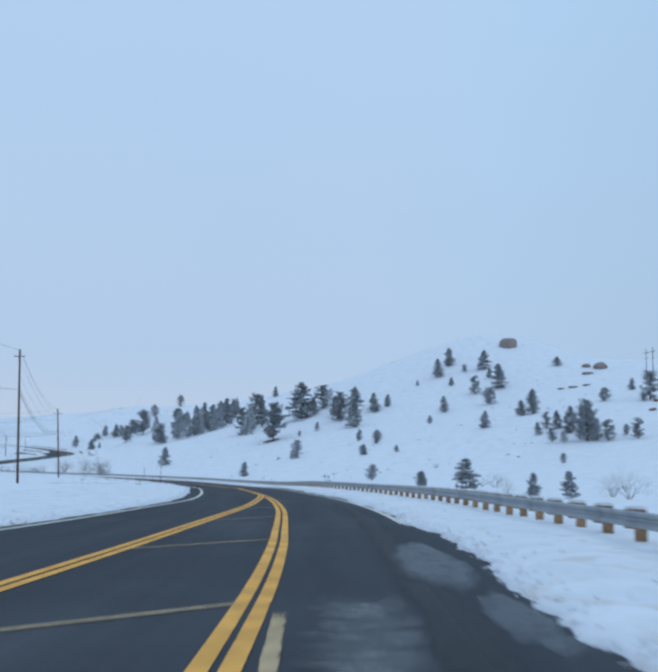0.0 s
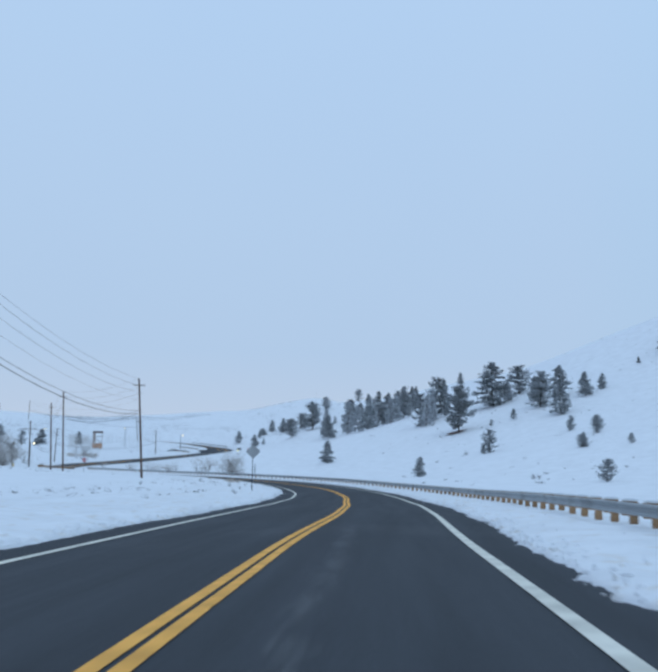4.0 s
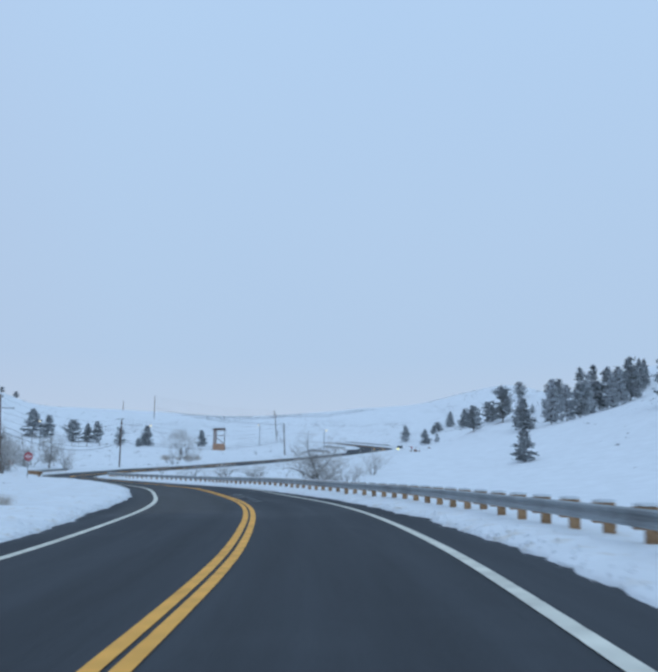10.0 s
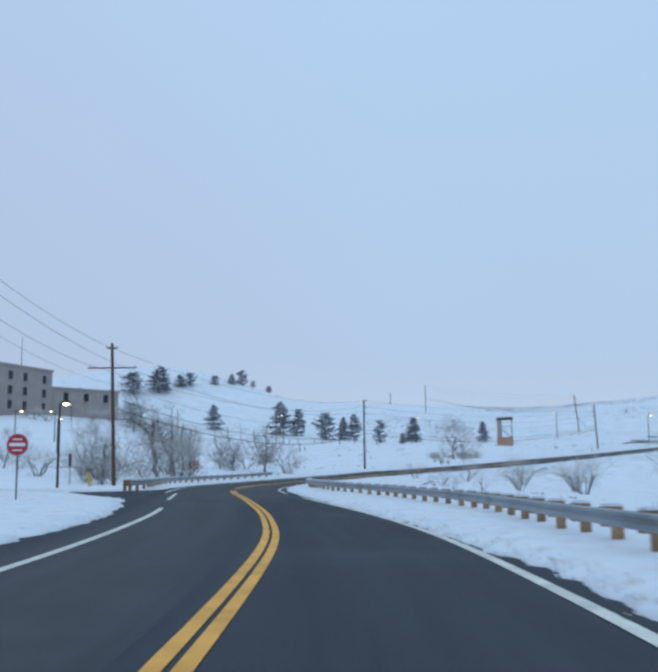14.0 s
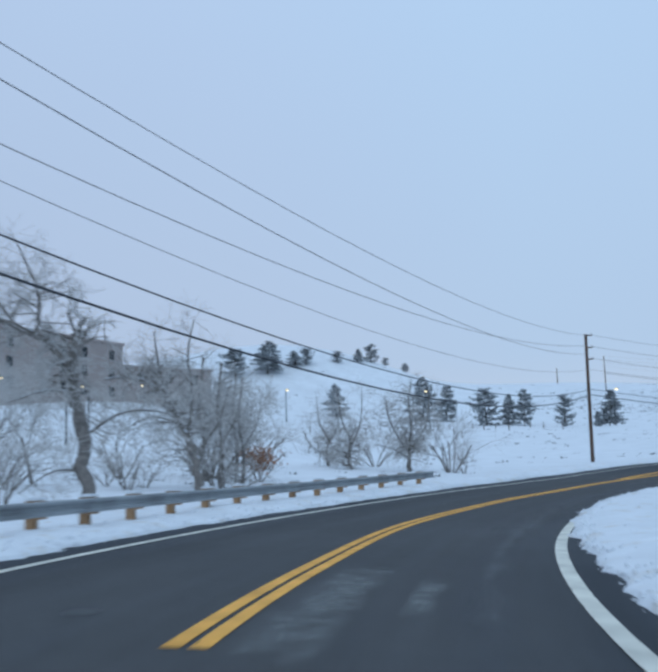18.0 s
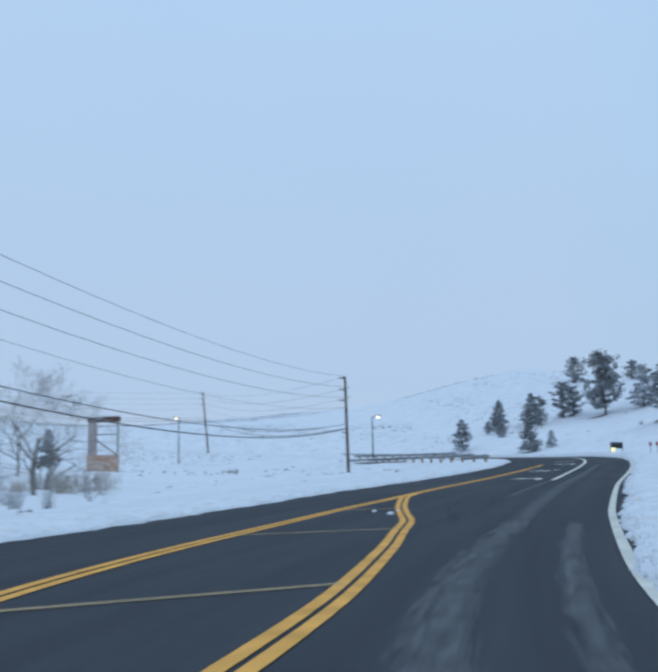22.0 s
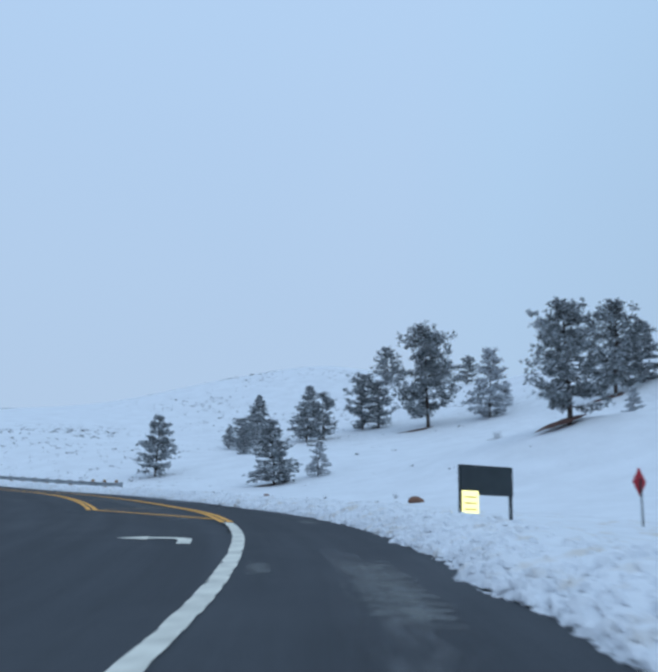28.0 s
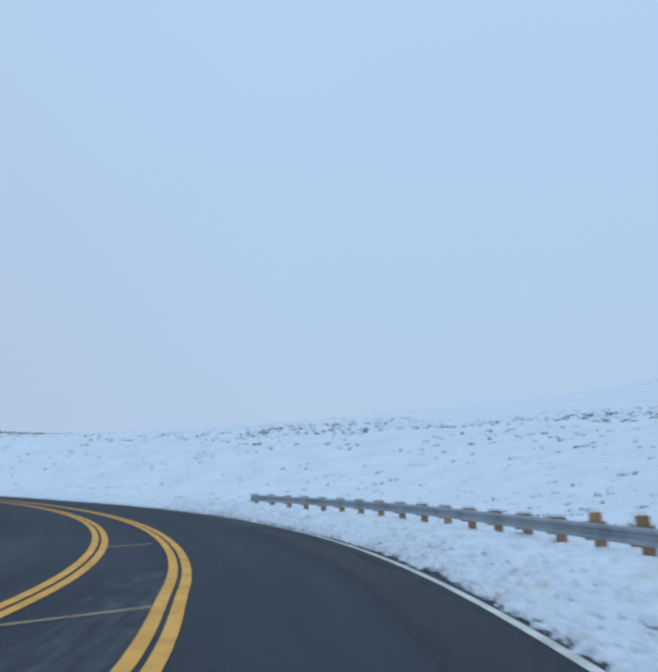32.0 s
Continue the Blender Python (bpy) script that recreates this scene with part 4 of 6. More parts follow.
def pine(x, y, h, w):
    return plant(PINES, x, y, h, w, "%s dark pine tree dusted with snow on a white slope", "tree", "pine trees")


def cone_pine(x, y, h, w):
    return plant(PINES[:5], x, y, h, w, "%s pointed dark pine dusted with snow on a white slope", "tree", "pine trees")


def litter(x, y, h):
    """Bare reddish ground under a pine, broken at its rim and longer on the downhill side."""
    rng = np.random.default_rng(int(h * 100))
    ring = [(x, y)] + [(x + (1.5 + 0.9 * rng.random()) * h * 0.11 * math.cos(a) - h * 0.06, y + (0.8 + 0.7 * rng.random()) * h * 0.09 * math.sin(a)) for a in np.linspace(0, 6.283, 25)[:-1]]
    pts = [(px, py, height(px, py) + (0.16 if k == 0 else 0.07)) for k, (px, py) in enumerate(ring)]
    tagged(mesh_object("bare_ground_patch", pts, [(0, 1 + j, 1 + (j + 1) % 24) for j in range(24)], M_DUFF), "reddish needle litter kept free of snow beneath a pine", "ground patch", kind="structure")


def ponderosa(x, y, h, w):
    ob = plant(BIG, x, y, h, w, "%s broad old pine over bare reddish ground", "tree", "pine trees")
    litter(x, y, h)
    return ob


# pale pines: frost plus the haze of distance put into the needle colour
def frosted(x, y, h, w):
    return plant(PALE, x, y, h, w, "%s young pine pale with hoar frost", "tree", "pine trees")


def bare_tree(x, y, h, w):
    return plant(BARES, x, y, h, w, "%s leafless tree with frosted grey twigs beside the creek", "tree", "leafless trees", 0.01)


def bush(x, y, h, w):
    return plant(BUSHES, x, y, h, w * 1.1, "%s leafless grey bush standing in snow", "bush", "leafless bushes", 0.01)


def russet_bush(x, y, h, w):
    return plant(RUSSETS, x, y, h, w, "%s bush with clinging russet leaves in snow", "bush", "leafless bushes", 0.01)


def tuft(x, y, h, w):
    return plant(TUFTS, x, y, max(h, 0.25), 0.8, "%s clump of dry dark brush poking through snow", "brush", "dry brush", 0.0)


def grass(x, y, h, w):
    return plant(GRASSES, x, y, h, w, "%s fountain of dead tan grass bowed by snow", "grass", "dead grass", 0.0)


def boulder(x, y, w, h):
    rng = np.random.default_rng(int(abs(x * 13 + y * 7)))
    bm = bmesh.new()
    bmesh.ops.create_icosphere(bm, subdivisions=3, radius=0.5)
    for v in bm.verts:
        n = noise.noise(v.co * 2.3 + Vector((x, y, 0))) * 0.3 + noise.noise(v.co * 6 + Vector((y, x, 0))) * 0.1
        if w > 8:
            v.co = v.co * (0.62 / max(abs(v.co.x), abs(v.co.y), abs(v.co.z)) * 0.5 + 0.32)
            n *= 0.35
        v.co = v.co * (1 + n)
        v.co = Vector((v.co.x * w, v.co.y * w * 0.8, v.co.z * h * 1.6))
    me = bpy.data.meshes.new("boulder")
    bm.to_mesh(me)
    bm.free()
    me.materials.append(M_ROCK if w < 4 else M_ROCK_PALE)
    ob = new("boulder", me)
    ob.location = (x, y, height(x, y) + h * 0.25)
    ob.rotation_euler = (0, 0, rng.uniform(0, 6))
    return tagged(ob, "large pale rock outcrop on a snowy summit" if w > 4 else "reddish boulder capped with snow beside the road", "rock")


# ---- roadside furniture ----
M_RED = shader("red_reflective", (0.42, 0.035, 0.05), 0.5, 0.1, 2.0)
M_SIGNWHITE = shader("white_sheeting", (0.75, 0.75, 0.75), 0.5, 0.05, 2.0)
M_SIGNBACK = shader("bare_aluminium_sign_back", (0.36, 0.38, 0.39), 0.5, 0.12, 1.5, metal=0.4)
M_ORANGE = shader("weathered_orange_paint", (0.46, 0.28, 0.19), 0.8, 0.2, 1.5)
M_YPOST = shader("yellow_plastic_post", (0.62, 0.40, 0.03), 0.6, 0.1, 2.0)
M_WALL = shader("tan_rendered_wall", (0.36, 0.305, 0.285), 0.9, 0.1, 0.4, 0.2, 4.0)
M_GLASS = shader("dark_window_glass", (0.025, 0.03, 0.035), 0.15, 0.1)


def glow(name, colour, strength):
    m = bpy.data.materials.new(name)
    m.use_nodes = True
    b = m.node_tree.nodes["Principled BSDF"]
    b.inputs["Base Color"].default_value, b.inputs["Emission Color"].default_value, b.inputs["Emission Strength"].default_value = (*colour, 1), (*colour, 1), strength
    return m


M_LAMP = glow("lit_sodium_lamp", (1.0, 0.80, 0.45), 4.0)
M_AMBER = glow("lit_amber_panel", (1.0, 0.93, 0.42), 0.95)


def cylinder(name, a, b, r0, r1, material, parent, sides=10, label=""):
    v, f = [], []
    tube(v, f, a, b, r0, r1, sides)
    f += [tuple(range(sides - 1, -1, -1)), tuple(range(sides, 2 * sides))]
    ob = mesh_object(name, v, f, material, parent, smooth=False)
    return tagged(ob, label) if label else ob


def box(name, lo, hi, material, parent, bevel=0.0, label=""):
    bm = bmesh.new()
    bmesh.ops.create_cube(bm, size=1)
    for v in bm.verts:
        v.co = Vector([(lo[k] + hi[k]) / 2 + v.co[k] * (hi[k] - lo[k]) for k in range(3)])
    if bevel:
        bmesh.ops.bevel(bm, geom=bm.edges[:], offset=bevel, segments=2, affect="EDGES")
    me = bpy.data.meshes.new(name)
    bm.to_mesh(me)
    bm.free()
    me.materials.append(material)
    ob = new(name, me)
    ob.parent = parent
    return tagged(ob, label) if label else ob


def flat(name, outline, thick, material, parent, label=""):
    """A plate in the x-z plane with the given outline, facing -y."""
    n = len(outline)
    v = [(x, -thick / 2, z) for x, z in outline] + [(x, thick / 2, z) for x, z in outline]
    f = [tuple(range(n)), tuple(range(2 * n - 1, n - 1, -1))] + [(i, n + i, n + (i + 1) % n, (i + 1) % n) for i in range(n)]
    ob = mesh_object(name, v, f, material, parent)
    return tagged(ob, label) if label else ob


def standing(name, x, y, turn, z=None):
    ob = new(name)
    ob.location = (x, y, height(x, y) if z is None else z)
    ob.rotation_euler = (0, 0, radians(turn))
    return ob


def marker(x, y, h, z):
    t = standing("object_marker", x, y, 10, z)
    cylinder("post", (0, 0, -0.6), (0, 0, h * 0.75), 0.025, 0.025, M_METAL, t, 6)
    r = h * 0.265
    flat("plate", [(0, h - 2 * r * 1.25), (r * 0.72, h - r * 1.25), (0, h), (-r * 0.72, h - r * 1.25)], 0.02, M_RED, t, "red diamond reflector plate")
    t.children[1].location.y = -0.05
    return tagged(t, "red diamond marker on a dark post at the edge of snow", "road marker", group="red diamond markers")


def street_lamp(x, y, h):
    t = standing("street_lamp", x, y, (x * 37) % 360)
    cylinder("pole", (0, 0, -0.3), (0, 0, h), 0.10, 0.07, M_METAL, t, 8)
    cylinder("arm", (0, 0, h - 0.1), (0.9, 0, h), 0.05, 0.04, M_METAL, t, 6)
    head = box("lamp_head", (0.55, -0.2, h - 0.04), (1.25, 0.2, h + 0.12), M_METAL, t, 0.03)
    bm = bmesh.new()
    bmesh.ops.create_uvsphere(bm, u_segments=12, v_segments=8, radius=0.22)
    me = bpy.data.meshes.new("lens")
    bm.to_mesh(me)
    bm.free()
    me.materials.append(M_LAMP)
    lens = new("lens", me)
    lens.parent, lens.location, lens.scale = head, (0.9, 0, h - 0.08), (1.1, 0.9, 0.7)
    tagged(lens, "glowing warm lens")
    return tagged(t, "lit street lamp on a slim dark pole in snow", "street lamp", group="street lamps")


def utility_pole(base, top, arms=(), guys=(), label="brown timber utility pole carrying overhead cables"):
    """arms: (height below the top, half length, direction in degrees)."""
    t = new("utility_pole")
    t.location = base
    rel = tuple(np.array(top) - np.array(base))
    cylinder("shaft", (-rel[0] * 0.05, -rel[1] * 0.05, -0.6), rel, 0.17, 0.12, M_POLE, t, 10)
    for down, half, turn, both in arms:
        c, s = math.cos(radians(turn)), math.sin(radians(turn))
        p = np.array(rel) * (1 - down / rel[2])
        a = p - np.array((c, s, 0)) * (half if both else 0)
        arm = cylinder("crossarm", a, p + np.array((c, s, 0)) * half, 0.065, 0.055, M_POLE, t, 6)
        for k in ((-1, 1) if both else (1,)):
            q = p + np.array((c, s, 0)) * half * 0.93 * k
            cylinder("insulator", q, q + np.array((0, 0, 0.22)), 0.05, 0.03, M_SIGNBACK, arm, 6)
    return tagged(t, label, "utility pole", group="utility poles")


def cable(a, b, sag, r=0.016):
    a, b = np.array(a, float), np.array(b, float)
    v, f = [], []
    k = np.linspace(0, 1, 22)
    pts = a + (b - a) * k[:, None] - np.stack([0 * k, 0 * k, 4 * sag * k * (1 - k)], -1)
    along = (b - a) / np.linalg.norm(b - a)
    side = np.cross(along, (0, 0, 1))
    side /= np.linalg.norm(side)
    rise = np.cross(side, along)
    rings = np.stack([pts + r * (side * math.cos(c) + rise * math.sin(c)) for c in np.linspace(0, 2 * math.pi, 6)[:-1]], 1)
    n = len(pts)
    v = rings.reshape(-1, 3)
    f = [(i * 5 + c, i * 5 + (c + 1) % 5, (i + 1) * 5 + (c + 1) % 5, (i + 1) * 5 + c) for i in range(n - 1) for c in range(5)]
    ob = mesh_object("overhead_cable", v, f, M_WIRE)
    return tagged(ob, "thick black cable slung between poles" if r > 0.025 else "thin grey wire strung between poles", "cable", group="overhead cables")

# pines on the long slope east of the road
pine(144.4, 321.6, 8.9, 1.00)
pine(135.5, 312.9, 8.9, 1.00)
pine(153.4, 299.4, 9.4, 1.00)
pine(150.1, 284.6, 4.8, 1.00)
pine(152.1, 278.3, 6.9, 1.00)
pine(136.4, 268.9, 8.2, 1.00)
pine(133.2, 245.2, 6.8, 1.30)
pine(146.4, 305.7, 3.8, 1.00)
pine(129.2, 198.3, 6.5, 1.00)
pine(115.6, 179.0, 5.1, 1.20)
pine(99.7, 172.2, 5.6, 1.00)
pine(116.2, 252.9, 6.7, 1.00)
pine(103.8, 235.4, 3.1, 1.00)
pine(110.5, 151.1, 5.0, 1.00)
pine(112.3, 148.0, 5.4, 1.00)
pine(112.0, 139.7, 7.5, 1.00)
pine(117.3, 140.1, 8.6, 1.00)
pine(109.3, 129.3, 4.2, 1.00)
pine(112.3, 119.5, 5.6, 1.20)
pine(117.7, 113.9, 5.3, 1.00)
pine(152.8, 162.2, 9.2, 1.20)
pine(143.3, 174.1, 4.4, 1.30)
pine(105.2, 146.1, 3.8, 1.00)
pine(103.7, 134.6, 3.7, 1.00)
pine(87.8, 97.9, 2.5, 1.00)
cone_pine(27.4, 8.7, 4.2, 1.25)
pine(19.7, -25.1, 2.0, 1.00)
pine(18.8, -33.0, 2.1, 1.00)
pine(30.4, 34.3, 2.6, 1.00)
pine(69.6, 169.8, 2.3, 1.00)
pine(73.7, 206.1, 4.1, 1.00)
pine(61.1, 178.6, 3.0, 1.00)
pine(74.1, 231.4, 3.3, 1.00)
pine(124.6, 311.4, 2.7, 1.00)
pine(134.9, 293.3, 4.1, 1.00)
pine(49.1, 125.4, 3.9, 1.00)

# the stand along the ridge
pine(80.3, 453.9, 6.6, 1.00)
pine(69.2, 316.1, 16.9, 1.35)
pine(81.9, 326.0, 11.4, 1.30)
pine(79.5, 284.7, 12.9, 1.00)
pine(81.4, 298.5, 9.3, 1.00)
pine(89.6, 297.5, 11.1, 1.00)
pine(81.5, 266.6, 10.7, 1.00)
pine(95.8, 286.0, 8.6, 1.00)
pine(103.2, 290.1, 5.5, 1.00)
pine(49.8, 334.8, 16.7, 0.76)
pine(41.8, 318.5, 12.9, 0.76)
pine(46.5, 426.7, 13.7, 0.70)
pine(51.5, 429.5, 11.7, 0.70)
pine(36.2, 400.4, 14.3, 0.84)
pine(43.1, 769.8, 11.2, 1.00)
pine(7.7, 376.8, 10.5, 1.00)
pine(-25.4, 455.5, 3.9, 1.40)
cone_pine(5.0, 272.5, 7.5, 1.10)
cone_pine(23.4, 174.5, 4.6, 1.00)
pine(47.6, 216.8, 6.4, 1.00)
pine(46.3, 218.6, 2.6, 1.00)
pine(68.0, 276.2, 3.5, 1.00)
pine(59.6, 272.2, 2.2, 1.00)
pine(75.1, 233.8, 4.2, 1.00)
pine(76.0, 212.8, 4.3, 1.00)
pine(61.5, 177.9, 3.5, 1.00)
ponderosa(49.4, 276.9, 15.6, 0.85)
frosted(17.0, 388.2, 15.0, 0.70)
frosted(21.5, 385.0, 12.0, 0.70)
pine(25.7, 382.0, 16.5, 0.63)
frosted(29.0, 392.0, 14.0, 0.63)
pine(32.2, 402.9, 16.5, 0.59)
frosted(37.0, 394.8, 12.0, 0.70)
frosted(40.5, 399.0, 12.5, 0.70)
pine(44.6, 404.9, 15.5, 0.56)
frosted(47.2, 406.6, 10.0, 0.70)
pine(54.2, 436.6, 9.8, 0.70)
frosted(43.3, 312.6, 12.0, 0.76)
frosted(47.0, 325.0, 13.0, 0.61)
pine(53.3, 334.1, 15.0, 0.61)
frosted(58.0, 330.0, 9.0, 0.76)
frosted(75.5, 318.0, 8.0, 1.00)
frosted(87.0, 312.0, 7.0, 1.00)
pine(179.5, 275.8, 3.9, 1.70)
pine(160.5, 184.9, 4.4, 1.00)
pine(149.6, 160.8, 3.0, 1.30)
pine(109.8, 125.6, 9.5, 1.00)
frosted(111.5, 124.0, 5.5, 1.10)
frosted(113.5, 131.0, 6.5, 1.20)
frosted(105.5, 131.0, 3.2, 1.20)
pine(119.3, 122.3, 2.8, 1.10)
pine(119.0, 117.0, 3.4, 1.10)
pine(118.8, 177.4, 7.6, 0.90)
pine(33.0, 41.0, 2.5, 1.10)
pine(145.9, 265.2, 11.0, 0.90)

# trees of the valley floor and the knoll behind it
pine(-211.9, 363.3, 6.9, 1.50)
pine(-207.7, 371.2, 8.1, 1.50)
pine(-205.5, 379.1, 3.8, 1.70)
pine(-204.0, 382.1, 4.2, 1.70)
pine(-199.6, 390.2, 3.1, 1.70)
pine(-198.2, 397.9, 3.5, 1.40)
pine(-197.3, 402.8, 5.3, 1.40)
pine(-197.6, 410.4, 2.4, 1.60)
pine(-194.9, 416.5, 2.6, 1.60)
pine(-203.5, 342.0, 6.4, 1.00)
pine(-213.0, 341.2, 4.7, 1.00)
pine(-170.3, 316.3, 6.9, 1.00)
pine(-176.7, 358.7, 7.4, 1.00)
pine(-158.6, 366.0, 9.8, 1.00)
pine(-154.1, 368.7, 8.1, 1.00)
pine(-141.9, 363.7, 7.8, 1.20)
pine(-140.4, 370.7, 6.3, 1.00)
pine(-136.5, 369.9, 7.5, 1.00)
pine(-123.7, 360.1, 6.2, 1.00)
pine(-118.0, 368.8, 7.0, 1.20)
pine(-117.7, 361.3, 3.0, 1.00)
pine(-110.7, 404.9, 6.4, 1.00)

# pines above the second bend
cone_pine(-37.0, 435.8, 6.4, 1.00)
cone_pine(-27.7, 418.4, 5.7, 1.15)
litter(-27.7, 418.4, 5.7)
cone_pine(-21.4, 472.0, 6.5, 1.00)
pine(-27.1, 458.3, 2.6, 1.20)
cone_pine(-26.8, 445.3, 3.5, 1.00)
cone_pine(-15.2, 465.4, 7.9, 1.00)
pine(-12.4, 468.3, 6.7, 1.00)
frosted(-23.4, 419.5, 3.1, 1.10)
pine(-5.3, 472.6, 8.9, 1.00)
pine(-3.3, 471.0, 7.4, 1.00)
pine(9.0, 508.4, 7.4, 1.00)
pine(22.9, 500.9, 5.5, 1.00)
frosted(8.3, 455.7, 9.8, 1.00)
frosted(13.1, 461.5, 3.9, 1.00)
ponderosa(1.1, 460.8, 15.1, 0.80)
ponderosa(-9.2, 400.1, 8.9, 0.98)
ponderosa(20.4, 443.7, 12.6, 0.90)
frosted(5.7, 415.9, 3.5, 1.00)
frosted(10.4, 417.8, 1.8, 1.00)
pine(34.1, 448.8, 5.6, 0.75)
pine(17.8, 417.5, 7.8, 1.00)
pine(32.5, 436.6, 6.4, 0.90)
ponderosa(7.0, 388.1, 7.4, 1.05)
pine(45.3, 444.6, 8.9, 0.90)
pine(37.0, 437.5, 7.4, 0.80)
frosted(22.5, 433.5, 5.2, 0.80)
pine(26.0, 446.0, 8.6, 1.00)
frosted(35.0, 427.3, 5.0, 1.00)
pine(43.8, 431.7, 8.0, 1.20)

# leafless trees along the creek
creek_tree(-80.8, 218.1, 301, (
    (0.25, 0.19, ((0, 0, 0), (-0.15, 0, 1.6), (-0.45, 0.1, 3.6), (-0.62, 0.1, 5.0), (-0.55, 0.1, 6.2))),
    (0.17, 0.06, ((-0.6, 0.1, 4.9), (-1.5, 0.3, 5.9), (-2.2, 0.3, 6.3), (-3.2, 0.2, 6.7), (-4.3, 0, 6.6))),
    (0.08, 0.02, ((-1.9, 0.3, 6.15), (-1.8, 0.2, 7.4), (-2.2, 0.2, 8.6), (-2.7, 0.1, 9.6))),
    (0.06, 0.02, ((-2.4, 0.3, 6.35), (-3.2, 0.4, 7.4), (-3.5, 0.4, 8.2))),
    (0.07, 0.02, ((-0.5, 0.1, 4.1), (-1.5, -0.2, 4.2), (-2.7, -0.4, 3.8))),
    (0.06, 0.015, ((-0.3, 0, 2.6), (0.9, 0.2, 3.4), (2.2, 0.4, 3.5), (3.2, 0.3, 3.1))),
    (0.05, 0.015, ((-0.2, 0, 1.5), (-1.2, -0.3, 1.5), (-2.3, -0.4, 0.8))),
), "old leafless tree with a broken trunk and a crooked snowy limb", 1.25, 1.2)
creek_tree(-80.5, 209.6, 302, (
    (0.15, 0.09, ((0, 0, 0), (0.1, 0, 1.2), (0.25, 0.1, 2.6), (0.3, 0.1, 3.9))),
    (0.10, 0.03, ((0, 0, 0.3), (-1.1, 0.2, 1.4), (-2.1, 0.3, 2.7), (-2.6, 0.4, 4.2))),
    (0.09, 0.03, ((0.05, 0, 0.4), (1.2, -0.1, 1.3), (2.7, -0.2, 2.0), (4.2, -0.3, 2.4))),
    (0.07, 0.02, ((-0.2, 0.1, 0.8), (-0.9, -0.2, 2.4), (-1.3, -0.3, 4.4))),
    (0.06, 0.02, ((0.2, 0, 2.0), (1.2, 0.3, 3.2), (1.8, 0.4, 4.6))),
    (0.06, 0.02, ((-1.1, 0.2, 1.4), (-2.9, 0, 1.8), (-4.4, -0.1, 1.7))),
), "low spreading leafless tree with snow along its arching limbs", 1.5, 1.2)
creek_tree(-88.8, 231.0, 303, (
    (0.24, 0.16, ((0, 0, 0), (-0.3, 0, 1.8), (-0.9, 0.1, 3.2), (-1.7, 0.1, 4.7))),
    (0.15, 0.05, ((-1.7, 0.1, 4.7), (-2.6, 0.2, 5.6), (-3.6, 0.2, 6.0), (-4.8, 0.1, 5.9))),
    (0.10, 0.03, ((-0.7, 0.1, 2.8), (-0.4, 0.3, 4.8), (-0.6, 0.4, 7.2), (-0.3, 0.4, 9.0))),
    (0.09, 0.03, ((-1.5, 0.1, 4.3), (-2.0, -0.3, 6.3), (-2.3, -0.4, 8.3))),
    (0.07, 0.02, ((-0.3, 0, 1.8), (0.9, 0.3, 3.6), (1.6, 0.4, 5.8))),
    (0.06, 0.02, ((-1.2, 0.1, 3.7), (-2.6, -0.3, 3.9), (-3.9, -0.4, 3.2))),
), "leaning leafless tree with several stems beside the creek", 1.5, 1.4)
for k, (x, y, h) in enumerate(((-89.6, 233.2, 7.2), (-90.3, 235.6, 6.6), (-92.2, 234.4, 7.8), (-94.4, 239.4, 7.0))):
    creek_tree(x, y, 310 + k, (
        (0.11, 0.05, ((0, 0, 0), (0.12, 0, 0.3 * h), (-0.1, 0.1, 0.6 * h), (0.15, 0.1, 0.95 * h))),
        (0.05, 0.015, ((0.1, 0, 0.35 * h), (0.9, 0.3, 0.55 * h), (1.2, 0.4, 0.8 * h))),
        (0.05, 0.015, ((0, 0, 0.45 * h), (-0.9, -0.2, 0.62 * h), (-1.3, -0.3, 0.85 * h))),
    ), "slender leafless tree with fine frosted twigs beside the creek", 1.2, 1.1)
creek_tree(-94.6, 259.5, 320, (
    (0.21, 0.14, ((0, 0, 0), (0.05, 0, 1.0), (0.15, 0, 2.0))),
    (0.11, 0.03, ((0.1, 0, 1.5), (-0.8, 0.2, 2.9), (-1.5, 0.3, 4.6), (-1.7, 0.3, 6.2))),
    (0.11, 0.03, ((0.15, 0, 2.0), (0.3, -0.2, 3.8), (0.2, -0.2, 5.6), (0.5, -0.2, 7.4))),
    (0.09, 0.03, ((0.12, 0, 1.8), (1.2, 0.2, 3.1), (1.7, 0.3, 4.7), (1.9, 0.4, 6.4))),
    (0.06, 0.02, ((0.05, 0, 1.1), (-1.2, -0.3, 1.9), (-2.6, -0.4, 2.3))),
), "stout leafless tree with a full frosted crown beside the road", 2.1, 1.2)
for k, (x, y, h) in enumerate(((-99.9, 259.0, 7.2), (-104.2, 261.5, 6.6))):
    creek_tree(x, y, 330 + k, (
        (0.15, 0.09, ((0, 0, 0), (-0.15, 0, 1.1), (0.1, 0.1, 2.6))),
        (0.08, 0.02, ((0.1, 0.1, 2.4), (-0.7, 0.3, 0.6 * h), (-0.9, 0.4, 0.95 * h))),
        (0.08, 0.02, ((0, 0, 1.9), (0.9, -0.2, 0.55 * h), (1.1, -0.3, 0.92 * h))),
        (0.06, 0.02, ((-0.1, 0, 1.0), (-1.5, 0.2, 2.0), (-2.3, 0.3, 3.6))),
    ), "leafless tree forking low above the snow beside the creek", 1.5, 1.2)
bare_tree(-99.0, 228.2, 7.4, 1.00)
bare_tree(-100.4, 244.1, 7.6, 1.00)
bare_tree(-96.5, 223.3, 7.2, 1.00)
bare_tree(-86.2, 316.5, 9.3, 1.00)
bare_tree(-110.9, 224.5, 6.0, 1.00)
bare_tree(-95.9, 343.3, 8.3, 1.00)
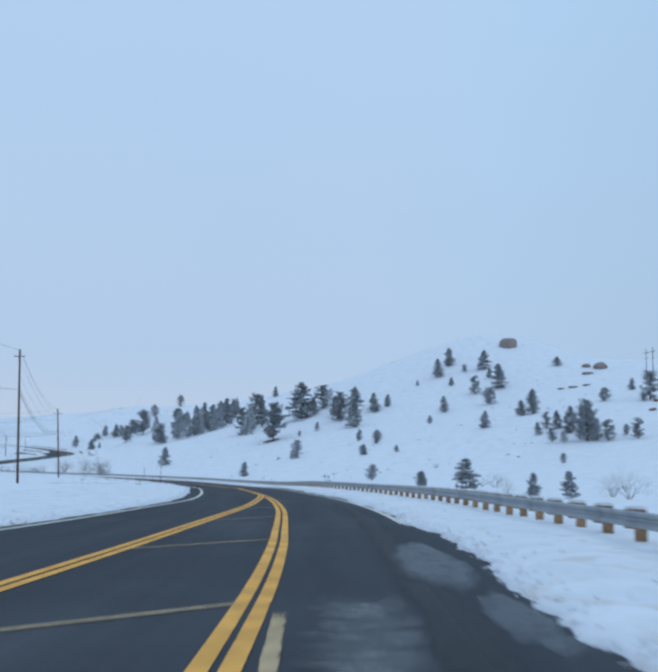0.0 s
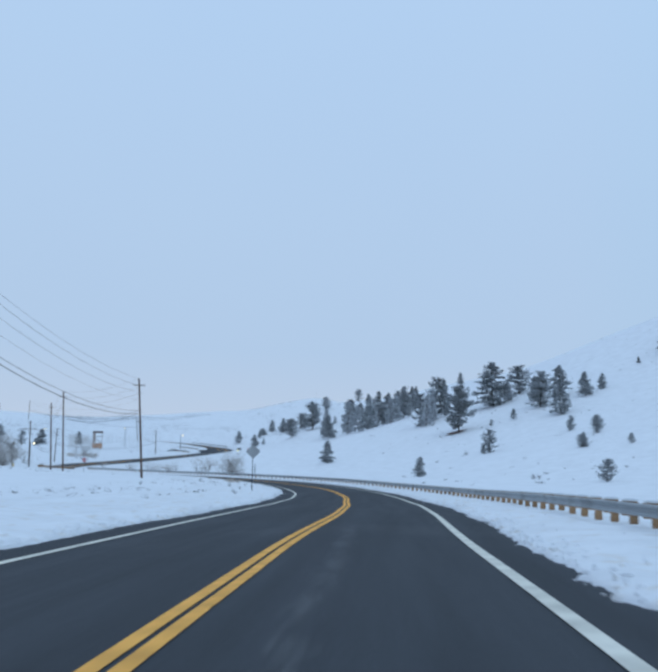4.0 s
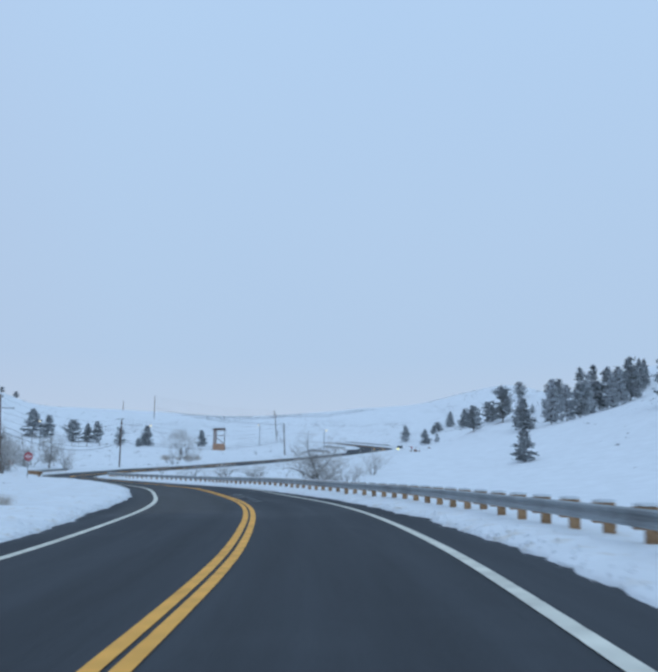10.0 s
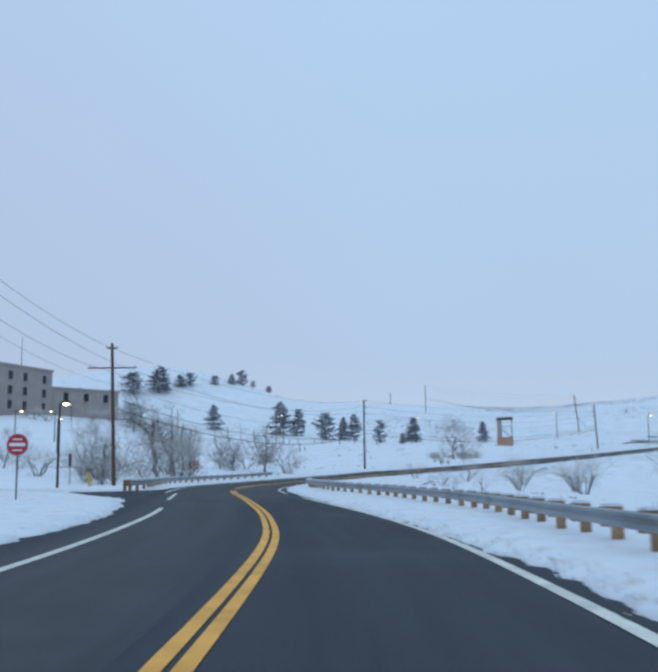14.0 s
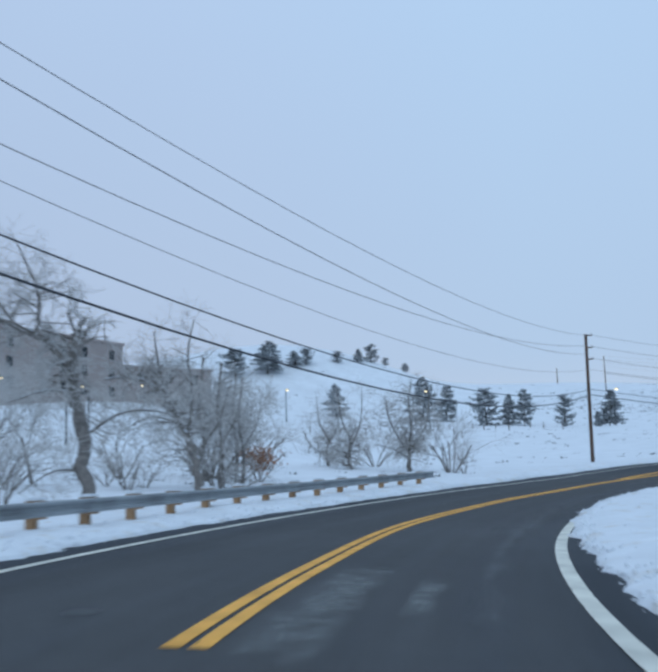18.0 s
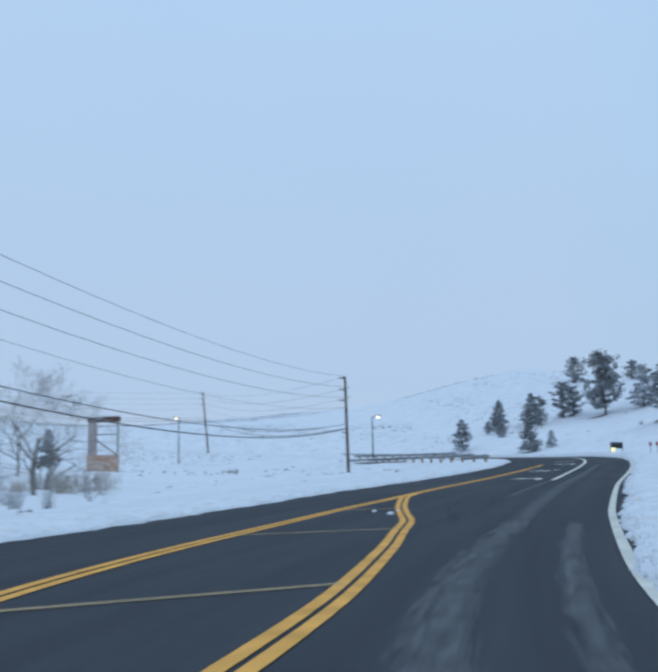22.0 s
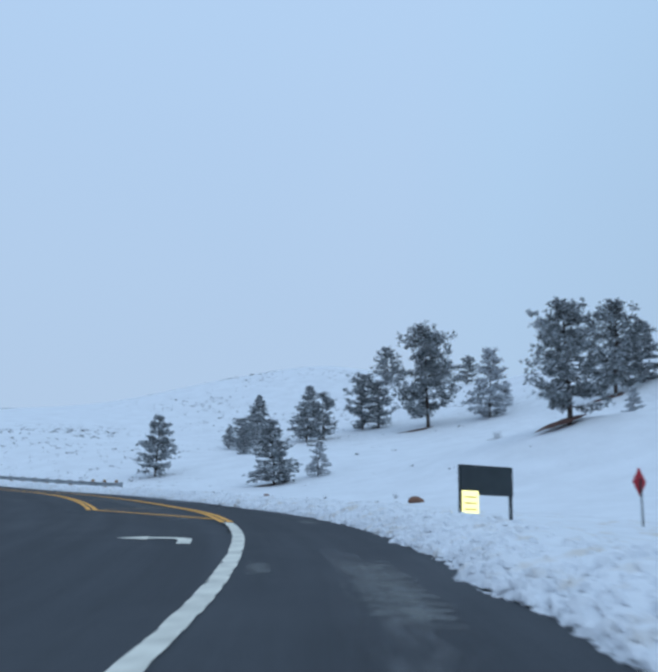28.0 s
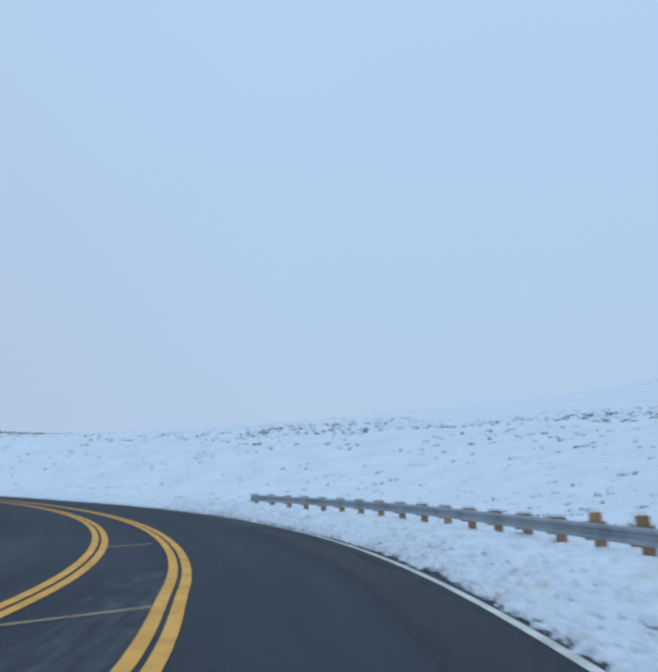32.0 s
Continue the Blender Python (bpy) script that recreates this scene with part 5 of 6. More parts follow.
bush(-100.5, 235.5, 5.6, 1.00)
bush(-97.8, 240.6, 5.6, 1.00)
bush(-87.6, 219.0, 3.8, 1.20)
bush(-85.9, 213.5, 3.4, 1.30)
bush(-102.6, 250.8, 5.0, 0.90)
bush(-101.0, 264.0, 4.6, 0.90)
bush(-99.0, 226.1, 4.6, 1.30)
bush(-96.6, 216.8, 4.0, 1.40)
bush(-118.0, 228.5, 3.4, 1.50)
bush(-116.2, 226.0, 2.8, 1.60)
bush(-128.3, 242.8, 3.2, 1.50)
bush(-122.6, 234.9, 2.6, 1.60)
bush(-114.0, 223.2, 2.6, 1.60)
bush(-181.3, 298.7, 4.2, 1.30)
bush(-186.3, 299.1, 3.8, 1.40)
bush(-190.7, 322.9, 4.6, 1.30)
bush(-192.0, 331.9, 4.2, 1.40)
bush(-98.9, 275.9, 3.4, 0.70)
bush(-98.2, 274.6, 2.8, 0.80)
bush(-88.1, 326.5, 1.7, 1.50)
bush(-86.4, 321.6, 1.5, 1.60)
bush(-90.2, 329.5, 1.6, 1.60)
bush(-85.2, 317.9, 1.3, 1.60)
for x, y, h, w in ((-84.6, 318.2, 1.3, 1.2), (-83.0, 320.6, 1.9, 1.0), (-87.6, 326.8, 1.5, 1.3), (-88.9, 322.0, 1.1, 1.5), (-91.4, 319.4, 1.8, 1.1), (-93.6, 324.3, 1.3, 1.4)):
    grass(x, y, h, w)
for x, y, h, w in ((-91.8, 235.2, 6.2, 0.8), (-96.4, 238.6, 6.4, 0.8), (-100.3, 241.8, 6.0, 0.8)):
    bush(x, y, h, w)
shrub = old_tree("leafless_tree", 341, (
    (0.16, 0.09, ((0, 0, 0), (-0.2, 0, 1.0), (-0.5, 0.1, 2.2), (-0.9, 0.1, 3.4))),
    (0.09, 0.02, ((-0.9, 0.1, 3.4), (-1.3, 0.2, 4.7), (-1.2, 0.2, 6.6))),
    (0.09, 0.02, ((-0.3, 0, 1.4), (0.8, 0.3, 2.7), (1.7, 0.4, 3.9), (2.3, 0.5, 5.1))),
    (0.08, 0.02, ((-0.2, 0, 0.9), (-1.7, -0.3, 1.6), (-3.2, -0.4, 2.2), (-4.3, -0.5, 2.1))),
    (0.07, 0.02, ((-0.6, 0.1, 2.4), (-2.0, 0.4, 3.3), (-3.1, 0.5, 4.6))),
    (0.06, 0.02, ((0, 0, 0.4), (1.3, -0.3, 1.5), (2.8, -0.5, 2.2))),
), 1.5, 1.2)
shrub.matrix_basis = Matrix.Translation((-17.9, 171.8, height(-17.9, 171.8) - 0.1)) @ Matrix.Rotation(radians(28), 4, "Z") @ Matrix.Diagonal((0.95, 0.95, 0.86, 1))
tagged(shrub, "wide leafless tree with dense frosted twigs behind the guardrail", "tree", group="leafless trees")
bush(-16.6, 171.0, 2.6, 1.20)
bush(-38.2, 221.7, 4.2, 1.30)
bush(-46.9, 233.4, 3.6, 1.20)
bush(-52.8, 233.0, 2.4, 1.50)
bush(-61.2, 239.3, 2.0, 1.60)
bush(-32.9, 235.3, 6.5, 1.00)
bush(-24.1, 225.7, 5.6, 1.00)
bush(-39.5, 208.0, 2.6, 1.00)
bush(-41.1, 229.4, 2.8, 1.00)
bush(-42.5, 217.2, 2.6, 1.00)
bush(-40.7, 229.3, 3.2, 1.00)
bush(-48.2, 214.9, 1.8, 1.00)
bush(-87.9, 256.5, 2.2, 1.00)
bush(-92.7, 229.6, 2.8, 1.00)
bush(-93.3, 231.2, 2.3, 1.00)
bush(-95.3, 224.3, 3.5, 1.00)
bush(-95.7, 230.6, 2.0, 1.00)
bush(-101.7, 244.7, 2.3, 1.00)
bush(26.8, -4.1, 1.9, 1.00)
bush(36.4, -12.6, 3.5, 1.00)
bush(42.7, 1.1, 3.1, 1.00)
bush(42.1, 33.3, 2.6, 1.00)
bush(-25.9, 266.5, 6.0, 1.00)
bush(-88.5, 315.4, 2.3, 1.00)
bush(-85.8, 320.1, 2.3, 1.00)
bush(-79.7, 304.5, 1.4, 1.00)
bush(-114.7, 225.4, 3.0, 1.00)
bush(-110.0, 226.5, 2.7, 1.00)
bush(-47.4, 211.3, 1.3, 1.00)
bush(-42.4, 202.4, 1.0, 1.00)
bush(-39.7, 200.6, 1.5, 1.00)
bush(-92.2, 326.4, 2.8, 1.00)
bush(-83.8, 319.3, 2.9, 1.00)
bush(-90.5, 258.9, 5.9, 1.00)
bush(-88.5, 325.6, 7.2, 1.00)
bush(-32.6, 253.9, 5.8, 1.00)
russet_bush(-93.7, 240.8, 2.3, 1.00)
tuft(-86.5, 307.1, 0.9, 1.00)
tuft(-83.9, 304.2, 1.0, 1.00)
tuft(-81.7, 298.5, 0.9, 1.00)
tuft(-79.6, 296.4, 0.8, 1.00)
tuft(-9.9, 68.8, 0.4, 1.00)
tuft(-7.5, 66.8, 0.3, 1.00)
tuft(-10.3, 86.7, 0.3, 1.00)
tuft(-8.2, 59.9, 0.3, 1.00)
tuft(-15.9, 93.6, 0.5, 1.00)
tuft(-8.7, 75.3, 0.3, 1.00)
for x, y, h, w in ((-11.7, 93.6, 0.7, 0.9), (-12.1, 94.4, 0.5, 1.0), (-10.9, 92.7, 0.4, 1.2), (-16.4, 110.3, 0.45, 1.0), (-13.0, 98.2, 0.3, 1.3)):
    grass(x, y, h, w)
tuft(-20.1, 73.6, 0.5, 1.00)
tuft(-7.7, 45.5, 0.2, 1.00)
tuft(-7.0, 38.9, 0.3, 1.00)
tuft(-27.9, 396.5, 0.3, 1.00)
tuft(-29.0, 383.9, 0.4, 1.00)
tuft(-77.2, 360.5, 0.7, 1.00)
tuft(-76.3, 358.2, 0.8, 1.00)
tuft(-68.7, 358.9, 0.4, 1.00)
tuft(69.5, 134.5, 1.3, 1.00)
tuft(41.1, 139.3, 0.9, 1.00)
tuft(40.3, 140.7, 1.0, 1.00)
tuft(42.7, 225.0, 1.4, 1.00)
tuft(-24.1, 393.9, 0.3, 1.00)
tuft(-31.3, 375.7, 0.3, 1.00)
tuft(-6.8, 418.6, 1.1, 1.00)
tuft(-30.1, 364.8, 0.3, 1.00)

# boulders
boulder(177.1, 323.6, 8.76, 3.94)
boulder(190.4, 257.4, 6.39, 2.4)
boulder(188.0, 264.5, 4.4, 1.2)
boulder(181.0, 251.2, 4.8, 0.9)
boulder(160.7, 236.4, 4.1, 0.5)
boulder(164.3, 233.3, 4.2, 0.6)
boulder(168.8, 231.0, 4.1, 0.5)
boulder(142.3, 145.0, 2.6, 0.8)
boulder(151.5, 157.0, 2.2, 0.6)
boulder(-24.1, 390.1, 0.91, 0.33)
boulder(-30.0, 406.4, 0.41, 0.11)

# roadside things
marker(-27.37, 362.23, 1.12, 5.06)
marker(-27.22, 360.56, 1.12, 4.96)
marker(-27.00, 359.13, 1.12, 4.85)
marker(-26.80, 357.60, 1.12, 4.75)
marker(-26.60, 356.05, 1.12, 4.65)
boulder(-25.5, 355.5, 1.21, 0.74)
boulder(-26.9, 356.2, 0.90, 0.34)
boulder(-24.3, 354.8, 0.68, 0.42)
street_lamp(-68.6, 192.4, 6.2)
street_lamp(-172.1, 335.9, 6.7)
street_lamp(-59.0, 381.5, 6.3)
street_lamp(-90.6, 414.0, 7.9)
street_lamp(-134.6, 247.3, 6.7)
street_lamp(-150.4, 271.1, 5.7)
street_lamp(-133.5, 255.4, 5.9)
street_lamp(-205.4, 295.6, 6.3)
street_lamp(-202.9, 306.0, 6.7)
street_lamp(-117.6, 370.2, 7.1)
street_lamp(-141.9, 341.2, 7.6)
street_lamp(-186.9, 311.8, 4.4)

# ---- poles and cables ----
POLES = {
    "south": ((-26.4, 27.1, -1.36), (-27.3, 26.8, 15.9)),
    "first": ((-26.0, 106.7, -1.9), (-27.1, 106.5, 12.7)),
    "rise": ((-52.0, 160.8, -2.1), (-52.8, 160.4, 14.3)),
    "corner": ((-71.3, 201.2, -2.3), (-71.6, 200.9, 9.6)),
    "bend": ((-85.8, 275.6, -1.6), (-84.9, 273.8, 9.97)),
    "meadow": ((-64.1, 346.6, 1.8), (-64.27, 345.4, 12.25)),
    "far": ((-86.6, 425.3, 8.7), (-87.7, 425.1, 21.0)),
    "knoll": ((-152.1, 459.8, 17.4), (-152.1, 459.8, 30.2)),
    "knoll_behind": ((-171.4, 469.7, 20.6), (-171.4, 469.7, 29.0)),
}
utility_pole(*POLES["south"], arms=((0.9, 0.7, 0, True),))
utility_pole(*POLES["first"], arms=((1.0, 0.9, 0, True), (6.4, 0.3, 0, True)))
utility_pole(*POLES["rise"], arms=((1.1, 0.8, 20, True),))
utility_pole((-57.5, 171.5, -2.1), (-58.2, 171.0, 12.5), arms=((1.0, 0.5, 20, True),), label="brown timber utility pole standing without cables")
utility_pole(*POLES["corner"], arms=((2.05, 2.0, 30, True), (0.4, 0.45, 30, True)))
utility_pole(*POLES["bend"], arms=((0.1, 0.55, 40, False), (1.15, 0.55, 40, False), (2.15, 0.55, 40, False)))
utility_pole(*POLES["meadow"], arms=((0.15, 0.6, 170, False), (1.3, 0.6, 170, False), (2.4, 0.6, 170, False), (5.6, 0.4, 170, False)))
utility_pole(*POLES["far"], arms=((0.15, 0.6, 170, False), (1.3, 0.6, 170, False), (2.4, 0.6, 170, False)))
utility_pole(*POLES["knoll"])
utility_pole(*POLES["knoll_behind"])
# height below the pole's top and sideways reach of the six cables at each pole
HANG = {
    "corner": ((0.75, 0.9), (2.45, 2.5), (2.05, -1.1), (3.5, 0.5), (4.85, 1.2), (5.5, 0.8)),
    "bend": ((0.1, 0.0), (1.75, 0.0), (1.0, 0.0), (3.1, 0.0), (4.83, 0.0), (5.3, 0.0)),
}
PLAIN = ((0.0, 0.0), (1.1, 0.5), (2.1, 0.5), (3.1, 0.1), (4.75, 0.15), (5.2, 0.15))
LEAVE = ((0.1, 0.4), (1.1, 0.4), (2.15, 0.4), (3.1, 0.1), (4.83, 0.1), (5.3, 0.1))
THICK = (0.013, 0.014, 0.014, 0.010, 0.024, 0.036)
for a, b, sag in (("south", "first", 1.6), ("first", "rise", 0.9), ("rise", "corner", 1.4), ("corner", "bend", 1.75), ("bend", "meadow", 1.5), ("meadow", "far", 1.3), ("far", "knoll", 1.4)):
    p, q = np.array(POLES[a][1]), np.array(POLES[b][1])
    for k in range(4 if a == "rise" else 6):
        (d0, o0), (d1, o1) = (LEAVE if a == "bend" else HANG.get(a, PLAIN))[k], HANG.get(b, PLAIN)[k]
        cable(p + (o0, 0, -d0), q + (o1, 0, -d1), sag * (0.97 + 0.06 * k) + (0.0, 0.0, 0.0, 0.0, 0.03, 0.08)[k], THICK[k])
cable((-27.3, 26.8, 15.9), (-38, -52, 15.4), 1.2)
cable((-27.3, 26.8, 10.7), (-38, -52, 10.0), 1.2, 0.026)

# ---- signs ----
sign = standing("warning_sign", -6.88, 57.2, 4, height(-6.88, 57.2) - 0.3)
cylinder("post", (0, 0, -0.4), (-0.04, 0, 4.4), 0.035, 0.035, M_METAL, sign, 6)
r = 0.68
flat("plate", [(0, 3.75 - r), (r, 3.75), (0, 3.75 + r), (-r, 3.75)], 0.02, M_SIGNBACK, sign, "grey unpainted back of the diamond plate").location.y = -0.05
tagged(sign, "grey back of a diamond warning sign beside the road", "road sign")

stake_sign = standing("roadside_post", -8.5, 90.8, 20)
cylinder("post", (0, 0, -0.4), (-0.06, 0, 2.5), 0.03, 0.026, M_METAL, stake_sign, 6)
box("plate", (-0.09, -0.03, 1.3), (-0.055, 0.2, 2.45), M_SIGNBACK, stake_sign, 0.004, "narrow grey plate seen edge on")
tagged(stake_sign, "thin leaning steel post with narrow plate in snow", "post")

fallen = standing("fallen_branch", -11.0, 95.4, 25)
cylinder("stem", (-0.7, 0, 0.1), (0.6, 0.1, 0.2), 0.05, 0.03, M_GRASS, fallen, 7)
cylinder("twig", (0.1, 0.02, 0.16), (0.5, -0.2, 0.3), 0.02, 0.01, M_GRASS, fallen, 5)
cylinder("twig", (-0.2, 0.02, 0.14), (0.25, 0.3, 0.24), 0.02, 0.01, M_GRASS, fallen, 5)
tagged(fallen, "tan dead branch lying on roadside snow", "branch")

stop = standing("no_entry_sign", -50.6, 172.5, 28)
hs = 2.55
cylinder("post", (0, 0, -0.4), (0, 0, hs + 0.2), 0.035, 0.035, M_METAL, stop, 6)
ring = [(0.46 * math.cos(2 * math.pi * k / 28), hs + 0.46 * math.sin(2 * math.pi * k / 28)) for k in range(28)]
flat("plate", ring, 0.02, M_RED, stop, "round red plate").location.y = -0.055
box("bar", (-0.34, -0.075, hs - 0.07), (0.34, -0.068, hs + 0.07), M_SIGNWHITE, stop, label="white horizontal bar")
for z in (0.22, -0.24):
    box("lettering_bar", (-0.2, -0.075, hs + z - 0.03), (0.2, -0.068, hs + z + 0.03), M_SIGNWHITE, stop)
tagged(stop, "round red no-entry sign on a thin post in snow", "road sign")

board = new("roadside_board")
a, b = np.array((-31.9, 362.9)), np.array((-30.3, 363.5))
ax = (b - a) / np.linalg.norm(b - a)
board.matrix_basis = Matrix(((ax[0], -ax[1], 0, a[0]), (ax[1], ax[0], 0, a[1]), (0, 0, 1, 4.5), (0, 0, 0, 1)))
wide = float(np.linalg.norm(b - a))
for x in (0.0, wide):
    box("leg", (x - 0.035, -0.03, -0.3), (x + 0.035, 0.03, 1.66), M_METAL, board)
box("panel", (-0.04, -0.07, 0.92), (wide + 0.04, -0.03, 1.66), M_METAL, board, 0.012, "black speed display panel, blank")
tagged(box("notice", (-0.03, -0.105, 0.24), (0.52, -0.085, 1.02), M_AMBER, board, 0.008), "bright lit yellow notice panel")
for k in range(4):
    box("lettering_bar", (0.04, -0.112, 0.40 + 0.15 * k), (0.44, -0.106, 0.43 + 0.15 * k), M_YPOST, board)
tagged(board, "black roadside board on two legs with a yellow notice", "road sign")

gate = standing("signboard_frame", -96.6, 382.7, -10, height(-96.6, 382.7) + 0.8)
box("post", (-2.3, -0.25, -1.2), (-1.1, 0.25, 6.3), M_WALL, gate, 0.03)
box("post", (1.95, -0.1, -1.2), (2.1, 0.1, 6.3), M_POLE, gate)
box("top_beam", (-2.4, -0.3, 6.0), (2.3, 0.3, 6.7), M_POLE, gate, 0.03)
box("snow_cap", (-2.4, -0.3, 6.71), (2.3, 0.3, 6.86), M_FROST, gate, 0.05)
box("rail", (-1.1, -0.06, 4.2), (1.95, 0.06, 4.32), M_POLE, gate)
box("base", (-2.3, -0.5, -1.2), (2.1, 0.5, 1.4), M_ORANGE, gate, 0.04)
cylinder("brace", (-1.2, -0.1, 3.6), (1.95, -0.1, 1.4), 0.1, 0.1, M_POLE, gate, 6)
tagged(gate, "open signboard frame with an orange base in a snowfield", "signboard")

post = standing("marker_post", -75.8, 203.1, 0)
cylinder("shaft", (0.12, 0, -0.2), (-0.12, 0, 1.15), 0.12, 0.11, M_YPOST, post, 10)
tagged(post, "leaning yellow plastic marker post in snow", "post")
post = standing("signpost", -81.1, 206.1, 20)
cylinder("shaft", (0, 0, -0.2), (0, 0, 2.7), 0.04, 0.04, M_METAL, post, 6)
box("plate", (-0.14, -0.06, 1.7), (0.14, -0.04, 2.8), M_POLE, post)
tagged(post, "narrow brown sign on a thin post in snow", "road sign")

# ---- stakes round young plants in the meadow ----
def stake(x, y, h):
    t = standing("timber_stake", x, y, (x * 53 + y * 31) % 90)
    box("shaft", (-0.06, -0.06, -0.3), (0.06, 0.06, h), M_POLE, t, 0.012)
    box("snow_cap", (-0.07, -0.07, h + 0.002), (0.07, 0.07, h + 0.06), M_VERGE, t, 0.02)
    tagged(t, "short dark timber stake standing in snow", "stake", group="stakes in the meadow")


for x, y in ((-143.4, 346.5), (-141.2, 347.2), (-138.4, 351.1), (-134.5, 348.1), (-133.7, 351.3), (-129.5, 348.4), (-128.2, 354.6), (-124.2, 351.5), (-128.5, 317.0), (-137.6, 333.1), (-126.2, 323.0), (-127.1, 326.6), (-138.6, 300.7), (-150.2, 322.6), (-160.2, 341.3), (-142.5, 325.7), (-133.8, 314.8), (-140.3, 318.4), (-146.8, 312.0), (-121.0, 352.6), (-131.6, 331.8), (-145.9, 333.9), (-151.7, 331.2), (-135.0, 307.2)):
    stake(x, y, 1.0 + 0.35 * ((x * 7.3 + y * 3.1) % 1))

# ---- the building on the rise ----
house = new("institutional_building")
house.location = (-208, 300, 12)


def wing(a, b, deep, z0, z1, cols, rows):
    """A block with the front from a to b, window slots on the front."""
    a, b = np.array(a, float) - (-208, 300), np.array(b, float) - (-208, 300)
    u = (b - a) / np.linalg.norm(b - a)
    n, length = np.array((u[1], -u[0])), float(np.linalg.norm(b - a))
    hold = new("wing")
    hold.parent = house
    hold.matrix_basis = Matrix(((u[0], -n[0], 0, a[0]), (u[1], -n[1], 0, a[1]), (0, 0, 1, 0), (0, 0, 0, 1)))
    me = box_mesh("wall", [((0, length), (0, deep), (z0, z1), 0)])
    me.materials.append(M_WALL)
    w = new("wall", me)
    w.parent = house
    w.matrix_basis = hold.matrix_basis
    bpy.data.objects.remove(hold)
    me = box_mesh("roof", [((-0.3, length + 0.3), (-0.3, deep + 0.3), (z1, z1 + 0.5), 0)])
    me.materials.append(M_WALL)
    r = new("roof_edge", me)
    r.parent, r.matrix_basis = house, w.matrix_basis
    for c in cols:
        for zr in rows:
            me = box_mesh("window", [((c * length - 0.7, c * length + 0.7), (-0.12, 0.1), (zr, zr + 2.1), 0)])
            me.materials.append(M_GLASS)
            k = new("window", me)
            k.parent, k.matrix_basis = house, w.matrix_basis
            me = box_mesh("sill", [((c * length - 0.85, c * length + 0.85), (-0.3, -0.125), (zr - 0.18, zr - 0.004), 0)])
            me.materials.append(M_WALL)
            new("sill", me).parent = k


wing((-192.5, 283.0), (-198.1, 315.8), 22, -8, 13.1, (0.12, 0.5, 0.67, 0.9), (9.7, 6.1, 2.5))
wing((-199.1, 316.8), (-194.4, 337.2), 18, -8, 8.9, (0.2, 0.5, 0.8), (5.9,))
tagged(house, "long tan flat-roofed building with slot windows on a rise", "building")

# ---- far marks ----
mast = standing("radio_mast", 6.3, 862.2, 0)
cylinder("shaft", (0, 0, -0.5), (0, 0, 17.8), 0.07, 0.04, M_METAL, mast, 6)
tagged(mast, "slim radio mast on a distant snowy hilltop", "mast")
mast = standing("radio_mast", -252.4, 354.0, 0)
cylinder("shaft", (0, 0, -0.5), (0, 0, 15.0), 0.14, 0.06, M_METAL, mast, 6)
tagged(mast, "slim mast rising behind the tan building", "mast")
pylon = standing("pylon", 195.8, 228.0, 0)
for y in (-2.3, 2.3):
    cylinder("leg", (0, y, -0.8), (0, y, 10.0), 0.16, 0.12, M_POLE, pylon, 6)
cylinder("crossarm", (0, -4.2, 8.2), (0, 4.2, 8.2), 0.14, 0.14, M_POLE, pylon, 6)
tagged(pylon, "timber twin-leg power pylon on the snowy skyline", "pylon")

# ---- guardrails of the side road and the last bend ----
def ground_line(*pts):
    p = np.array(pts, float)
    seg = np.r_[0, np.cumsum(np.hypot(*np.diff(p, axis=0).T))]
    d = np.arange(0, seg[-1] + 0.01, 1.9)
    x, y = np.interp(d, seg, p[:, 0]), np.interp(d, seg, p[:, 1])
    return np.stack([x, y, ground_z(x, y) + 0.1], -1)


guardrail("guardrail", ground_line((-50.2, 345.0), (-54, 353), (-58.5, 364), (-63, 378)), "galvanised guardrail with dark posts at a side road")
guardrail("guardrail", ground_line((-49.5, 369), (-57, 384), (-62.0, 392.3)), "galvanised guardrail across a side road in snow")
s = np.arange(525.5, 559.0, 1.9)
p = on_road(s, curve_of(s, (525, -5.3), (543, -6.2), (590, -7.0)))
p[:, 2] += 0.1
guardrail("guardrail", p, "galvanised guardrail with reflectors on the outside of a bend", plate=True, reflectors=3)

# ---- marks on the asphalt ----
def road_shape(name, outline, s0, o0, along, across, material, label=""):
    """A painted figure from an outline in a unit square, x to the right and y ahead."""
    bm = bmesh.new()
    vs = []
    for x, y in outline:
        q = on_road(np.array([s0 + y * along]), np.array([o0 - x * across]), 0.016)[0]
        vs.append(bm.verts.new(q))
    f = bm.faces.new(vs)
    bmesh.ops.triangulate(bm, faces=[f])
    me = bpy.data.meshes.new(name)
    bm.to_mesh(me)
    bm.free()
    me.materials.append(material)
    ob = new(name, me)
    ob.parent = road
    solid(me)
    return tagged(ob, label) if label else ob


def solid(me):
    """Road coordinates and full paint for a painted figure."""
    co = np.array([tuple(v.co) for v in me.vertices])
    road_map(me, co[:, 1], co[:, 0])
    me.attributes.new("rim", "FLOAT", "POINT").data.foreach_set("value", np.ones(len(co)))


ARROW = ((0.82, 0.0), (1.0, 0.0), (1.0, 0.62), (0.9, 0.78), (0.72, 0.84), (0.42, 0.84), (0.42, 1.0), (0.0, 0.74), (0.42, 0.5), (0.42, 0.66), (0.66, 0.66), (0.78, 0.6), (0.82, 0.5))
for s0, o0, along, across in ((418.9, 4.3, 2.6, 1.95), (447.0, 4.4, 3.4, 1.95), (477.0, 3.5, 2.0, 1.5)):
    road_shape("painted_arrow", ARROW, s0, o0, along, across, M_WHITE, "white left-turn arrow")


